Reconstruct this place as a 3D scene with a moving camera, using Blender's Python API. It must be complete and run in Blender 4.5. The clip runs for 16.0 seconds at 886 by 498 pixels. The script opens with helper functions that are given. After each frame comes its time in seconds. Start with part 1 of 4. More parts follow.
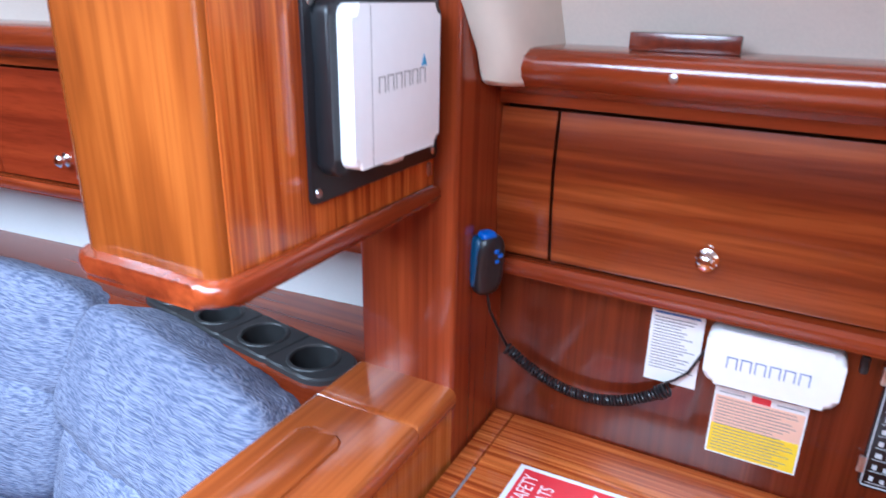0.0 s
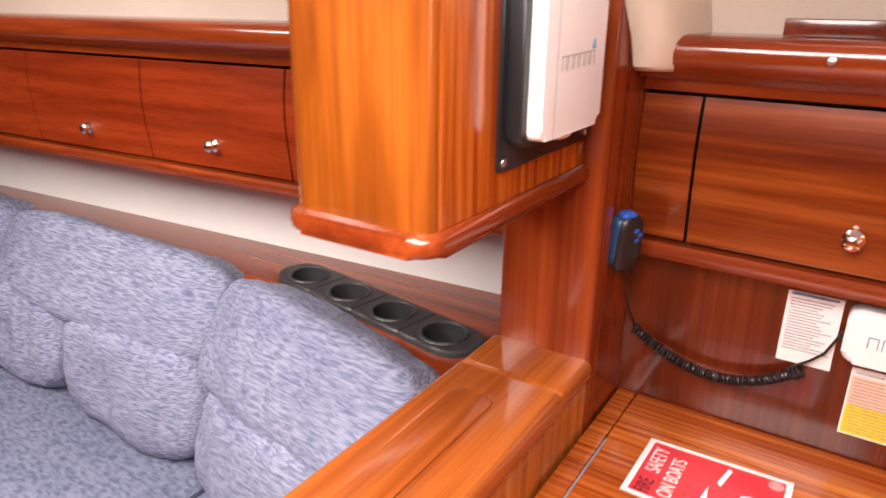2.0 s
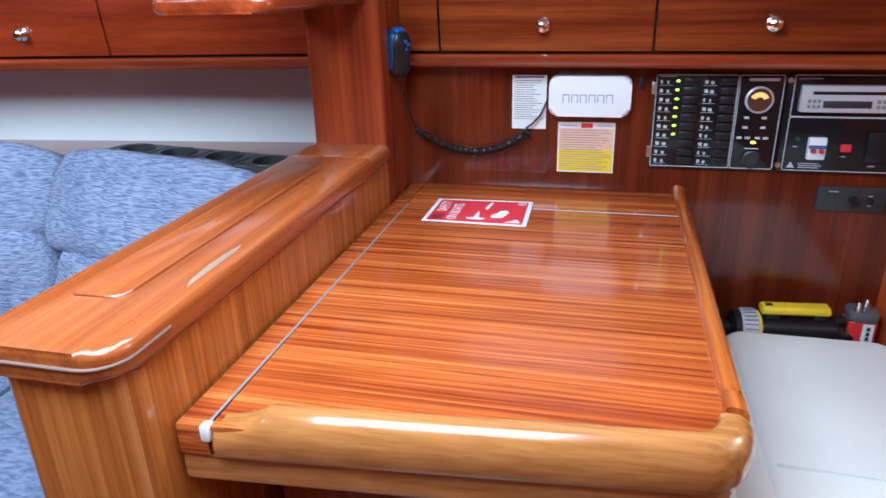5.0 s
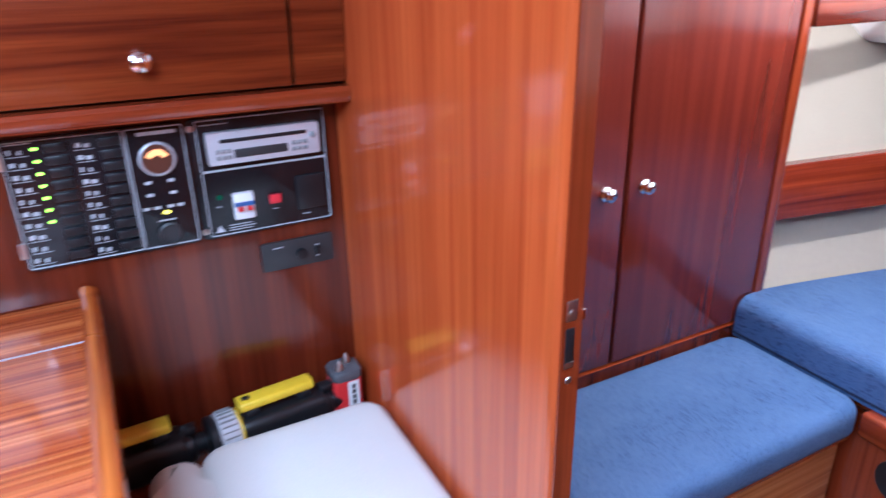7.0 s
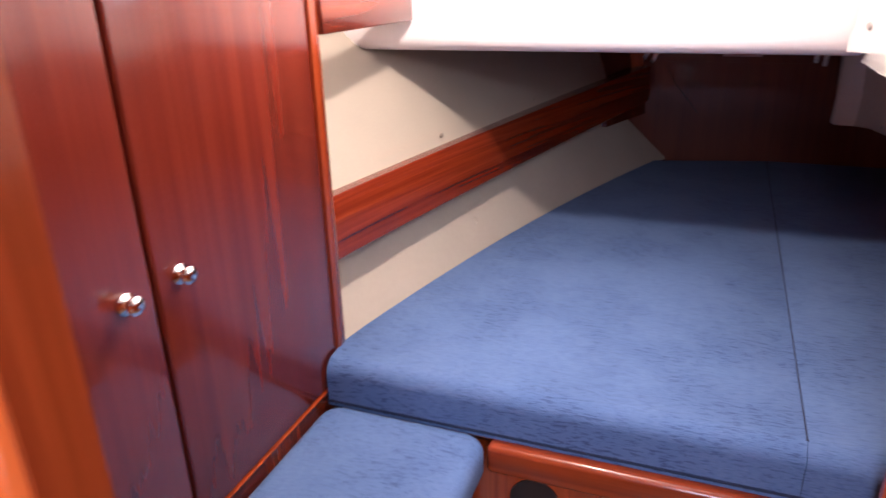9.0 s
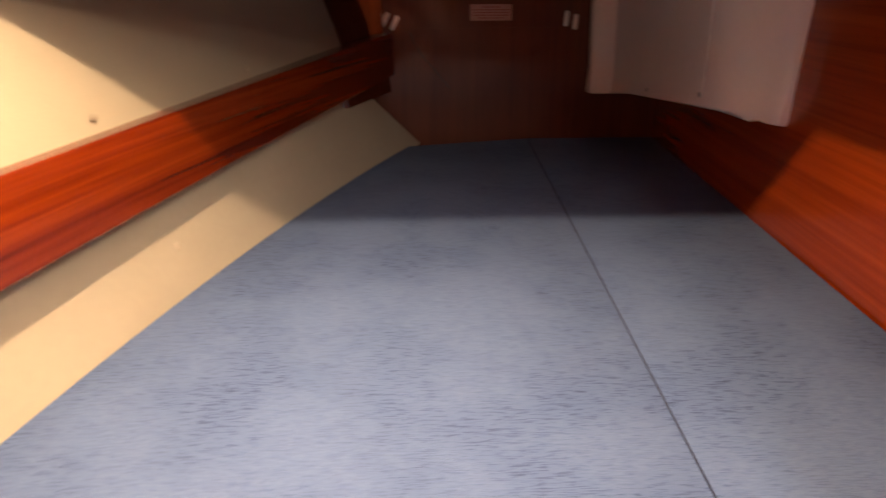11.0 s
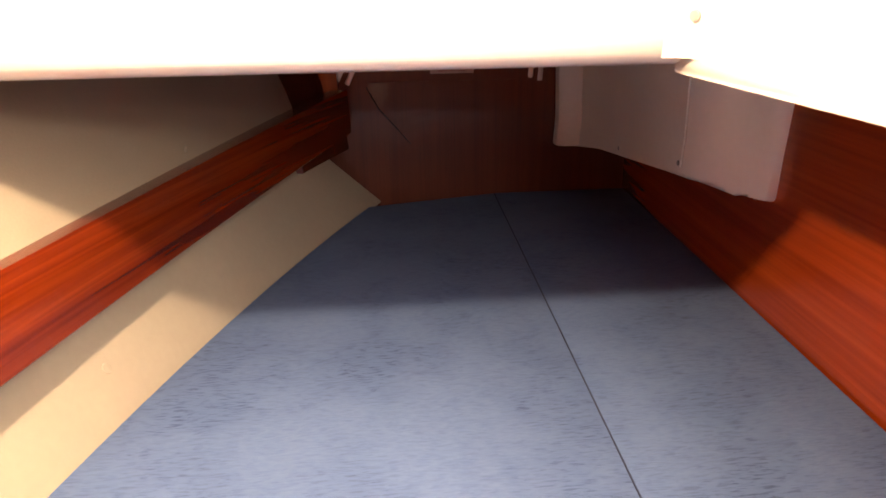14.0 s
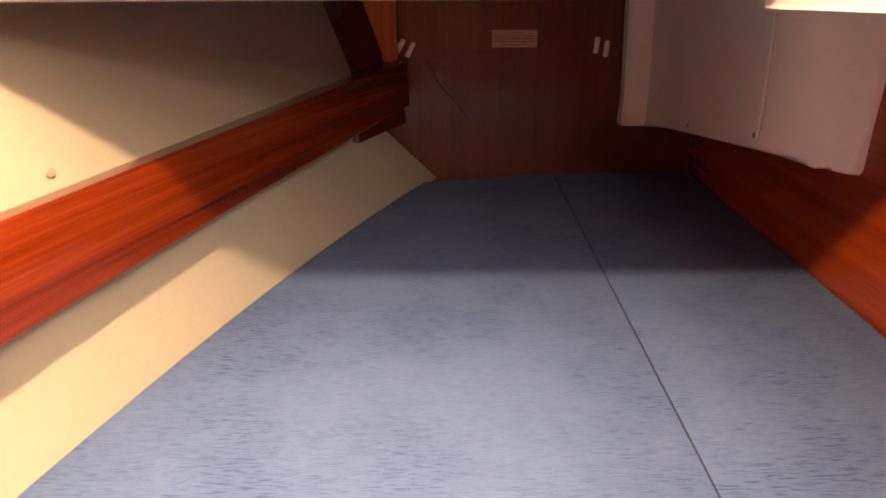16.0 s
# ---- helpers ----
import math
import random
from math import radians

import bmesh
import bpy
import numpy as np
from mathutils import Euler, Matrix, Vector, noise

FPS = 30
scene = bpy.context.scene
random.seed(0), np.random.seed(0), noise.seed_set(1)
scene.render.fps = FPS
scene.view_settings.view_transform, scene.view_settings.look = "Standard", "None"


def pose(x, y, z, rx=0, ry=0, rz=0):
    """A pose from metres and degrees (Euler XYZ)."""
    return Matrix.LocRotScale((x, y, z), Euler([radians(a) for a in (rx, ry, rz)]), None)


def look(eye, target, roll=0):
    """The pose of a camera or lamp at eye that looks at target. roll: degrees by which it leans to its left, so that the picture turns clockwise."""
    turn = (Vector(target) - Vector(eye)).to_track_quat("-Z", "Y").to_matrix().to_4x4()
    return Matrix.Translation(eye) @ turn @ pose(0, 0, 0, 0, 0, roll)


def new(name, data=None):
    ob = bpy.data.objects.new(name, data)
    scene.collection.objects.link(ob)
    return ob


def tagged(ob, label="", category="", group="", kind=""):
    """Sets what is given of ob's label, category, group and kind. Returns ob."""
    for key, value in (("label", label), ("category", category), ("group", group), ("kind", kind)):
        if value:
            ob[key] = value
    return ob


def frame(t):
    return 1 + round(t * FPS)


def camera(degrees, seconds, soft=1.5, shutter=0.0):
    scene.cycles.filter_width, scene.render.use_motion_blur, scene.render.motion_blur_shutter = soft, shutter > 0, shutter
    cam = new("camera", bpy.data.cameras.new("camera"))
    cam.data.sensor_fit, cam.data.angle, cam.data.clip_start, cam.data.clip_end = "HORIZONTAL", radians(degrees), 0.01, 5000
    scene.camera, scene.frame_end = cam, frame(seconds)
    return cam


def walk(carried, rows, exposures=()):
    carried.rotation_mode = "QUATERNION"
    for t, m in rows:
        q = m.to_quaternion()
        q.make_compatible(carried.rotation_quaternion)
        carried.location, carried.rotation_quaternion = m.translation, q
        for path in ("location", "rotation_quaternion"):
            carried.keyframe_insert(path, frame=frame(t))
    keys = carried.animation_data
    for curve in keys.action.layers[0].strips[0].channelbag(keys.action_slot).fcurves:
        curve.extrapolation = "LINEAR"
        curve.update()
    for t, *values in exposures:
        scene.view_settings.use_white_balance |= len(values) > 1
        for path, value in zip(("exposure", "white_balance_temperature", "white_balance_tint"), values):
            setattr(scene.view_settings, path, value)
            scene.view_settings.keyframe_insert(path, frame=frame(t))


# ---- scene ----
cam = camera(66.4, 16.0, shutter=0.45)
PATH = [
    (0, (-0.007, 0.0, 1.579), (-0.883, 1.652, 0.871), 1.0),
    (0.5, (-0.034, -0.003, 1.652), (-0.991, 1.6, 0.935), 0.6),
    (1, (-0.041, -0.007, 1.661), (-1.044, 1.567, 0.943), 0.6),
    (1.5, (-0.06, -0.029, 1.583), (-1.088, 1.535, 0.877), 0.4),
    (2, (-0.092, -0.151, 1.551), (-1.117, 1.423, 0.863), 0.6),
    (2.5, (-0.14, -0.302, 1.481), (-1.043, 1.353, 0.816), -0.0),
    (3, (-0.088, -0.392, 1.401), (-0.827, 1.349, 0.75), -0.3),
    (3.2, (-0.052, -0.421, 1.368), (-0.714, 1.346, 0.707), -0.6),
    (5.3, (0.104, -0.654, 1.323), (-0.312, 1.151, 0.568), -1.7),
    (5.5, (0.136, -0.64, 1.325), (-0.229, 1.174, 0.567), -1.7),
    (6, (0.216, -0.507, 1.328), (0.17, 1.34, 0.562), -1.7),
    (6.5, (0.244, -0.349, 1.362), (0.733, 1.426, 0.581), -1.4),
    (7, (0.308, -0.204, 1.345), (1.158, 1.432, 0.57), -1.1),
    (7.5, (0.416, -0.066, 1.33), (1.493, 1.434, 0.561), -1.0),
    (8, (0.494, 0.031, 1.319), (1.802, 1.337, 0.555), -1.0),
    (8.5, (0.569, 0.12, 1.307), (2.148, 1.069, 0.527), -0.6),
    (8.7, (0.586, 0.131, 1.304), (2.244, 0.947, 0.539), -0.9),
    (10.8, (1.148, 0.254, 1.127), (3.004, 0.343, 0.387), -0.8),
    (11, (1.206, 0.247, 1.106), (3.061, 0.199, 0.36), -0.3),
    (11.5, (1.314, 0.23, 1.04), (3.142, -0.099, 0.297), 0.3),
    (12, (1.357, 0.239, 1.027), (3.169, -0.171, 0.286), -0.0),
    (12.5, (1.369, 0.273, 1.062), (3.185, -0.148, 0.337), 0.1),
    (13, (1.385, 0.262, 1.123), (3.238, 0.037, 0.404), -0.6),
    (13.5, (1.398, 0.238, 1.169), (3.261, 0.085, 0.46), -1.0),
    (14, (1.408, 0.239, 1.211), (3.274, 0.086, 0.51), -1.0),
    (14.5, (1.405, 0.248, 1.274), (3.275, 0.113, 0.579), -0.7),
    (15, (1.402, 0.249, 1.252), (3.276, 0.15, 0.562), -0.3),
    (15.5, (1.404, 0.245, 1.191), (3.281, 0.194, 0.502), -0.3),
    (16, (1.428, 0.247, 1.122), (3.301, 0.246, 0.421), -0.3),
]
EXPOSURES = [(0.0, -0.1, 4900, 4), (1.0, -0.05, 6300, 16), (2.0, -0.05, 7600, 20), (3.2, -0.03, 8100, 19), (5.3, -0.45, 4600, -3), (6.2, -0.3, 4400, -1), (7.5, 0.12, 4600, 14), (8.7, 0.1, 5200, 20), (10.8, 0.5, 9300, 16), (12.0, 0.9, 9800, 12), (13.0, 0.95, 9600, 12), (14.0, 1.05, 8600, 14), (14.6, 1.05, 8300, 14), (15.5, 0.85, 9600, 16), (16.0, 1.0, 9600, 17)]
walk(cam, [(t, look(eye, target, roll)) for t, eye, target, roll in PATH], EXPOSURES)

# ---- light ----
world = bpy.data.worlds.new("sky")
scene.world = world
world.use_nodes = True
wn = world.node_tree
sky = wn.nodes.new("ShaderNodeTexSky")
sky.sky_type = "NISHITA"
sky.sun_disc = False
sky.sun_elevation, sky.sun_rotation = radians(48), radians(200)
wn.links.new(sky.outputs[0], wn.nodes["Background"].inputs[0])
wn.nodes["Background"].inputs[1].default_value = 0.12


def area(name, eye, target, sx, sy, watts, colour, shape="RECTANGLE"):
    d = bpy.data.lights.new(name, "AREA")
    d.shape, d.size, d.size_y, d.energy, d.color = shape, sx, sy, watts, colour
    ob = new(name, d)
    ob.matrix_world = look(eye, target)
    return ob


DAY, WARM = (0.93, 0.97, 1.0), (1.0, 0.85, 0.66)
area("companionway_daylight", (-0.30, -0.35, 1.93), (-0.30, -0.30, 0), 0.85, 1.10, 64, DAY)
area("footwell_portlight_daylight", (1.80, -0.148, 1.39), (1.80, 1.0, 1.2), 0.64, 0.22, 4, DAY)
area("saloon_hatch_daylight", (-1.75, -0.35, 1.93), (-1.75, -0.30, 0), 0.62, 1.10, 58, DAY)
lamp = bpy.data.lights.new("aft_cabin_lamp", "POINT")
lamp.energy, lamp.color, lamp.shadow_soft_size = 46, WARM, 0.025
new("aft_cabin_lamp", lamp).location = (1.895, 0.50, 1.60)


# ---- materials ----
def shader(name, rough=0.5, metal=0.0, coat=0.0, colour=(0.5, 0.5, 0.5)):
    m = bpy.data.materials.new(name)
    m.use_nodes = True
    nt = m.node_tree
    b = nt.nodes["Principled BSDF"]
    b.inputs["Roughness"].default_value = rough
    b.inputs["Metallic"].default_value = metal
    b.inputs["Coat Weight"].default_value = coat
    b.inputs["Coat Roughness"].default_value = 0.06
    b.inputs["Base Color"].default_value = (*colour, 1)
    return m, nt, b


def noise_node(nt, scale3, scale=1.0, detail=3.0, rough=0.5, distort=0.0):
    tc = nt.nodes.new("ShaderNodeTexCoord")
    mp = nt.nodes.new("ShaderNodeMapping")
    mp.inputs["Scale"].default_value = scale3
    n = nt.nodes.new("ShaderNodeTexNoise")
    n.inputs["Scale"].default_value, n.inputs["Detail"].default_value = scale, detail
    n.inputs["Roughness"].default_value, n.inputs["Distortion"].default_value = rough, distort
    nt.links.new(tc.outputs["Object"], mp.inputs[0])
    nt.links.new(mp.outputs[0], n.inputs["Vector"])
    return n


def ramp(nt, fac, stops):
    r = nt.nodes.new("ShaderNodeValToRGB")
    e = r.color_ramp.elements
    while len(e) < len(stops):
        e.new(0.5)
    for el, (p, c) in zip(e, stops):
        el.position, el.color = p, (*c, 1)
    nt.links.new(fac, r.inputs[0])
    return r


def mix(nt, kind, fac, a, b):
    m = nt.nodes.new("ShaderNodeMix")
    m.data_type, m.blend_type = "RGBA", kind
    m.inputs[0].default_value = fac
    nt.links.new(a, m.inputs[6])
    nt.links.new(b, m.inputs[7])
    return m.outputs[2]


def bump(nt, b, height, strength, dist=0.002):
    bp = nt.nodes.new("ShaderNodeBump")
    bp.inputs["Strength"].default_value, bp.inputs["Distance"].default_value = strength, dist
    nt.links.new(height, bp.inputs["Height"])
    nt.links.new(bp.outputs[0], b.inputs["Normal"])


def wood(name, axis, dark, mid, light, band=22.0, rough=0.2, coat=0.45, pore=0.55, stretch=0.022, flat=None, spread=0.2):
    """Varnished ribbon-grained mahogany, grain along axis (0, 1 or 2)."""
    m, nt, b = shader(name, rough, 0, coat)
    s1, s2, s3, s4 = [band] * 3, [190.0] * 3, [3.0] * 3, [band * 3.4] * 3
    s1[axis], s2[axis], s3[axis], s4[axis] = band * stretch, 5.0, 0.9, band * 0.05
    if flat is not None:
        s1[flat] = s2[flat] = s3[flat] = s4[flat] = 0.4
    n1 = noise_node(nt, s1, 1, 2, 0.5, 0.35)
    n2 = noise_node(nt, s2, 1, 2, 0.6)
    n3 = noise_node(nt, s3, 1, 2, 0.5)
    n4 = noise_node(nt, s4, 1, 2, 0.5, 0.2)
    c1 = ramp(nt, n1.outputs[0], [(0.5 - spread, dark), (0.5, mid), (0.5 + spread, light)])
    c2 = ramp(nt, n2.outputs[0], [(0.30, (0.70, 0.64, 0.60)), (0.52, (1, 1, 1))])
    c3 = ramp(nt, n3.outputs[0], [(0.3, (0.84, 0.80, 0.78)), (0.7, (1.1, 1.1, 1.1))])
    c4 = ramp(nt, n4.outputs[0], [(0.36, (0.66, 0.58, 0.52)), (0.56, (1, 1, 1))])
    c = mix(nt, "MULTIPLY", pore, c1.outputs[0], c2.outputs[0])
    c = mix(nt, "MULTIPLY", pore, c, c4.outputs[0])
    c = mix(nt, "MULTIPLY", 0.9, c, c3.outputs[0])
    nt.links.new(c, b.inputs["Base Color"])
    r = ramp(nt, n3.outputs[0], [(0.3, (rough * 0.8,) * 3), (0.7, (rough * 1.35,) * 3)])
    nt.links.new(r.outputs[0], b.inputs["Roughness"])
    bump(nt, b, n2.outputs[0], 0.05, 0.001)
    return m


RED = ((0.150, 0.020, 0.005), (0.235, 0.036, 0.008), (0.320, 0.056, 0.012))
ORANGE = ((0.290, 0.058, 0.008), (0.460, 0.108, 0.014), (0.580, 0.165, 0.026))
GOLD = ((0.400, 0.120, 0.020), (0.520, 0.180, 0.034), (0.620, 0.240, 0.055))
DEEP = ((0.085, 0.013, 0.006), (0.125, 0.020, 0.008), (0.165, 0.028, 0.010))
FLAME = ((0.330, 0.052, 0.010), (0.420, 0.076, 0.013), (0.510, 0.108, 0.018))
M_RED_Z, M_RED_X, M_RED_Y = (wood("mahogany_red_" + n, a, *RED) for n, a in (("upright", 2), ("lengthwise", 0), ("crosswise", 1)))
M_OR_X, M_OR_Y, M_OR_Z = (wood("mahogany_bright_" + n, a, *ORANGE, band=66, pore=0.7, spread=0.14) for n, a in (("lengthwise", 0), ("crosswise", 1), ("upright", 2)))
M_FLAME_X, M_FLAME_Z = (wood("mahogany_flame_" + n, a, *FLAME, band=34, pore=0.35) for n, a in (("lengthwise", 0), ("upright", 2)))
M_TABLE = wood("mahogany_table", 0, (0.27, 0.040, 0.009), (0.49, 0.108, 0.020), (0.66, 0.195, 0.042), 105, 0.2, 0.4, 0.9, 0.006, spread=0.18)
M_GOLD_X = wood("mahogany_pale_lengthwise", 0, *GOLD, band=36)
M_EDGE = wood("mahogany_edge", 0, (0.36, 0.135, 0.030), (0.44, 0.175, 0.044), (0.52, 0.225, 0.065), 60, 0.2, 0.5, 0.45, 0.02)
M_DEEP_Z = wood("mahogany_dark_upright", 2, *DEEP)
M_DEEP_X = wood("mahogany_dark_lengthwise", 0, *DEEP)
M_DEEP_Y = wood("mahogany_dark_crosswise", 1, *DEEP)


def plain(name, colour, rough=0.45, metal=0.0, coat=0.0, vary=0.06, grain=60.0, relief=0.0, blotch=4.0):
    """A plain finish with faint mottling at two scales."""
    m, nt, b = shader(name, rough, metal, coat)
    n1, n2 = noise_node(nt, (blotch,) * 3, 1, 3), noise_node(nt, (grain,) * 3, 1, 2)
    lo, hi = tuple(c * (1 - vary) for c in colour), tuple(min(1, c * (1 + vary)) for c in colour)
    c1 = ramp(nt, n1.outputs[0], [(0.3, lo), (0.7, hi)])
    c2 = ramp(nt, n2.outputs[0], [(0.3, (1 - vary,) * 3), (0.7, (1, 1, 1))])
    nt.links.new(mix(nt, "MULTIPLY", 1.0, c1.outputs[0], c2.outputs[0]), b.inputs["Base Color"])
    if relief:
        bump(nt, b, n2.outputs[0], relief)
    return m


def fabric(name, dark, mid, light, stretch, rough=0.9, relief=0.4, slub=0.55, floor=0.25, fine=4.5):
    """Woven upholstery: a fine weave, dark slubs gathered in worn patches, and a broad mottle."""
    m, nt, b = shader(name, rough)
    b.inputs["Sheen Weight"].default_value = 0.04
    b.inputs["Specular IOR Level"].default_value = 0.25
    n1 = noise_node(nt, stretch, 1, 3, 0.6, 0.3)
    n2 = noise_node(nt, (4, 4, 4), 1, 3, 0.55)
    n3 = noise_node(nt, tuple(fine * k for k in stretch), 1, 2)
    patch = ramp(nt, n2.outputs[0], [(0.42, (slub * floor,) * 3), (0.62, (slub,) * 3)])
    slubs = ramp(nt, n1.outputs[0], [(0.36, dark), (0.48, mid)])
    base = ramp(nt, n3.outputs[0], [(0.36, mid), (0.64, light)])
    mx = nt.nodes.new("ShaderNodeMix")
    mx.data_type = "RGBA"
    nt.links.new(patch.outputs[0], mx.inputs[0])
    nt.links.new(base.outputs[0], mx.inputs[6])
    nt.links.new(slubs.outputs[0], mx.inputs[7])
    c2 = ramp(nt, n2.outputs[0], [(0.3, (1.03, 1.03, 1.02)), (0.7, (0.95, 0.95, 0.96))])
    nt.links.new(mix(nt, "MULTIPLY", 1.0, mx.outputs[2], c2.outputs[0]), b.inputs["Base Color"])
    add = nt.nodes.new("ShaderNodeMath")
    add.operation = "ADD"
    nt.links.new(n1.outputs[0], add.inputs[0])
    nt.links.new(n3.outputs[0], add.inputs[1])
    bump(nt, b, add.outputs[0], relief, 0.002)
    return m


def glow(name, colour, strength):
    m, nt, b = shader(name, 0.4, colour=colour)
    b.inputs["Emission Color"].default_value = (*colour, 1)
    b.inputs["Emission Strength"].default_value = strength
    return m


M_CUSHION = fabric("blue_grey_chenille", (0.085, 0.100, 0.175), (0.125, 0.145, 0.235), (0.400, 0.420, 0.540), (26, 110, 330), 0.92, 1.0, 0.55, 0.7, 1.0)
M_SEATCLOTH = fabric("blue_grey_seat_cloth", (0.060, 0.072, 0.125), (0.090, 0.105, 0.170), (0.215, 0.230, 0.315), (40, 110, 330), 0.92, 0.6, 0.5, 0.6, 1.0)
M_BERTH = fabric("blue_slub_cloth", (0.020, 0.040, 0.110), (0.076, 0.128, 0.268), (0.108, 0.166, 0.312), (430, 34, 200), 0.88, 0.35, 0.9, 0.30, 2.0)
M_PIPING = plain("dark_blue_piping", (0.010, 0.018, 0.050), 0.9)
M_LINER = plain("cream_vinyl_lining", (0.62, 0.525, 0.44), 0.7, vary=0.05, grain=220, relief=0.12)
# Cream vinyl with its colour darkened to offset the close aft cabin lamp.
M_LINER_DIM = plain("dimmed_vinyl_lining", (0.28, 0.230, 0.175), 0.7, vary=0.05, grain=220, relief=0.15)
M_WHITEPLY = plain("cream_laminate", (0.38, 0.320, 0.255), 0.35, vary=0.04)
M_GEL = plain("white_gelcoat", (0.78, 0.72, 0.68), 0.28, coat=0.3, vary=0.03)
M_HEAD = plain("white_headliner", (0.78, 0.77, 0.75), 0.6, vary=0.03, grain=200, relief=0.08)
M_SEAT = plain("white_vinyl", (0.83, 0.80, 0.74), 0.42, vary=0.04, grain=260, relief=0.12)
M_PLASTIC = plain("white_plastic", (0.86, 0.86, 0.86), 0.32, vary=0.02)
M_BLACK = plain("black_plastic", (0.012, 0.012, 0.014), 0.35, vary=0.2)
M_PANEL = plain("black_panel", (0.008, 0.009, 0.012), 0.22, vary=0.2)
M_CHARCOAL = plain("charcoal_plastic", (0.035, 0.035, 0.036), 0.42, vary=0.1)
M_CHROME = plain("polished_chrome", (0.85, 0.84, 0.82), 0.09, 1.0, vary=0.02)
M_STEEL = plain("brushed_steel", (0.62, 0.60, 0.58), 0.3, 1.0, vary=0.05)
M_GREY = plain("grey_plastic", (0.25, 0.25, 0.25), 0.4)
M_SILVER = plain("silver_plastic", (0.70, 0.70, 0.73), 0.28, 0.35)
M_YELLOW = plain("yellow_plastic", (0.80, 0.55, 0.01), 0.4)
M_RIM = plain("pale_line", (0.55, 0.56, 0.58), 0.5)
M_REDINK = plain("red_print", (0.70, 0.035, 0.05), 0.3)
M_REDBAT = plain("red_label", (0.62, 0.03, 0.03), 0.35)
M_PAPER = plain("white_paper", (0.80, 0.79, 0.78), 0.5, vary=0.03)
M_PINK = plain("salmon_paper", (0.80, 0.50, 0.36), 0.5, vary=0.03)
M_YPAPER = plain("yellow_paper", (0.85, 0.60, 0.02), 0.5, vary=0.03)
M_INK = plain("grey_ink", (0.22, 0.22, 0.24), 0.6)
M_BLUEINK = plain("blue_ink", (0.05, 0.13, 0.35), 0.5)
M_TEAL = plain("blue_grip", (0.004, 0.045, 0.11), 0.4)
M_BLUEBTN = plain("bright_blue_rubber", (0.01, 0.09, 0.42), 0.4)
M_LED = glow("green_indicator", (0.55, 1.0, 0.05), 4.0)
M_AMBER = glow("amber_indicator", (1.0, 0.75, 0.05), 4.0)
M_METER = glow("lit_meter_dial", (1.0, 0.42, 0.12), 1.3)
M_DAYPANE = glow("daylight_pane", (0.95, 0.97, 1.0), 1.2)
M_SOLE = wood("sole_boards", 0, (0.10, 0.04, 0.015), (0.17, 0.07, 0.03), (0.22, 0.09, 0.04), 30, 0.3, 0.2)


# ---- mesh helpers ----
def part(name, bm, material, parent=None, label="", smooth=True):
    """Link a bmesh as one mesh object, under parent if given, its mesh staying where it was drawn."""
    me = bpy.data.meshes.new(name)
    bmesh.ops.recalc_face_normals(bm, faces=bm.faces)
    bm.to_mesh(me)
    bm.free()
    if smooth:
        for p in me.polygons:
            p.use_smooth = True
        me.set_sharp_from_angle(angle=radians(38))
    me.materials.append(material)
    ob = new(name, me)
    if parent:
        ob.parent = parent
        ob.matrix_parent_inverse = pose(*parent["base"]).inverted()
    if label:
        ob["label"] = label
    ob["base"] = (0.0, 0.0, 0.0)
    return ob


def thing(name, base, label, category, group="", kind=""):
    """An empty at the base of a thing, to carry its parts."""
    e = new(name)
    e.empty_display_size = 0.02
    e.location = base
    e["base"] = base
    return tagged(e, label, category, group, kind)


def setting(name, bm, material, label, parent=None):
    return tagged(part(name, bm, material, parent), label, "", "", "structure")


def bevel(bm, r, seg=2, edges=None):
    if r > 0:
        bmesh.ops.bevel(bm, geom=list(edges or bm.edges), offset=r, segments=seg, affect="EDGES", profile=0.5, clamp_overlap=True)


def box(x0, x1, y0, y1, z0, z1, r=0.0, seg=2, bm=None):
    b = bmesh.new()
    bmesh.ops.create_cube(b, size=1, matrix=Matrix.Translation(((x0 + x1) / 2, (y0 + y1) / 2, (z0 + z1) / 2)) @ Matrix.Diagonal((x1 - x0, y1 - y0, z1 - z0, 1)))
    bevel(b, r, seg)
    return join(bm, b) if bm else b


def join(bm, other):
    me = bpy.data.meshes.new("tmp")
    other.to_mesh(me)
    other.free()
    bm.from_mesh(me)
    bpy.data.meshes.remove(me)
    return bm


def turned(bm, m):
    bmesh.ops.transform(bm, matrix=m, verts=bm.verts)
    return bm


AX = {"x": lambda a, u, v: (a, u, v), "y": lambda a, u, v: (u, a, v), "z": lambda a, u, v: (u, v, a)}


def prism(profile, axis, a0, a1, r=0.0, seg=2):
    """A closed 2D outline drawn out along an axis, its rims bevelled by r."""
    b = bmesh.new()
    lo = [b.verts.new(AX[axis](a0, u, v)) for u, v in profile]
    hi = [b.verts.new(AX[axis](a1, u, v)) for u, v in profile]
    f0, f1 = b.faces.new(lo), b.faces.new(hi)
    n = len(profile)
    for i in range(n):
        b.faces.new((lo[i], lo[(i + 1) % n], hi[(i + 1) % n], hi[i]))
    if r:
        bevel(b, r, seg, set(f0.edges) | set(f1.edges))
    return b


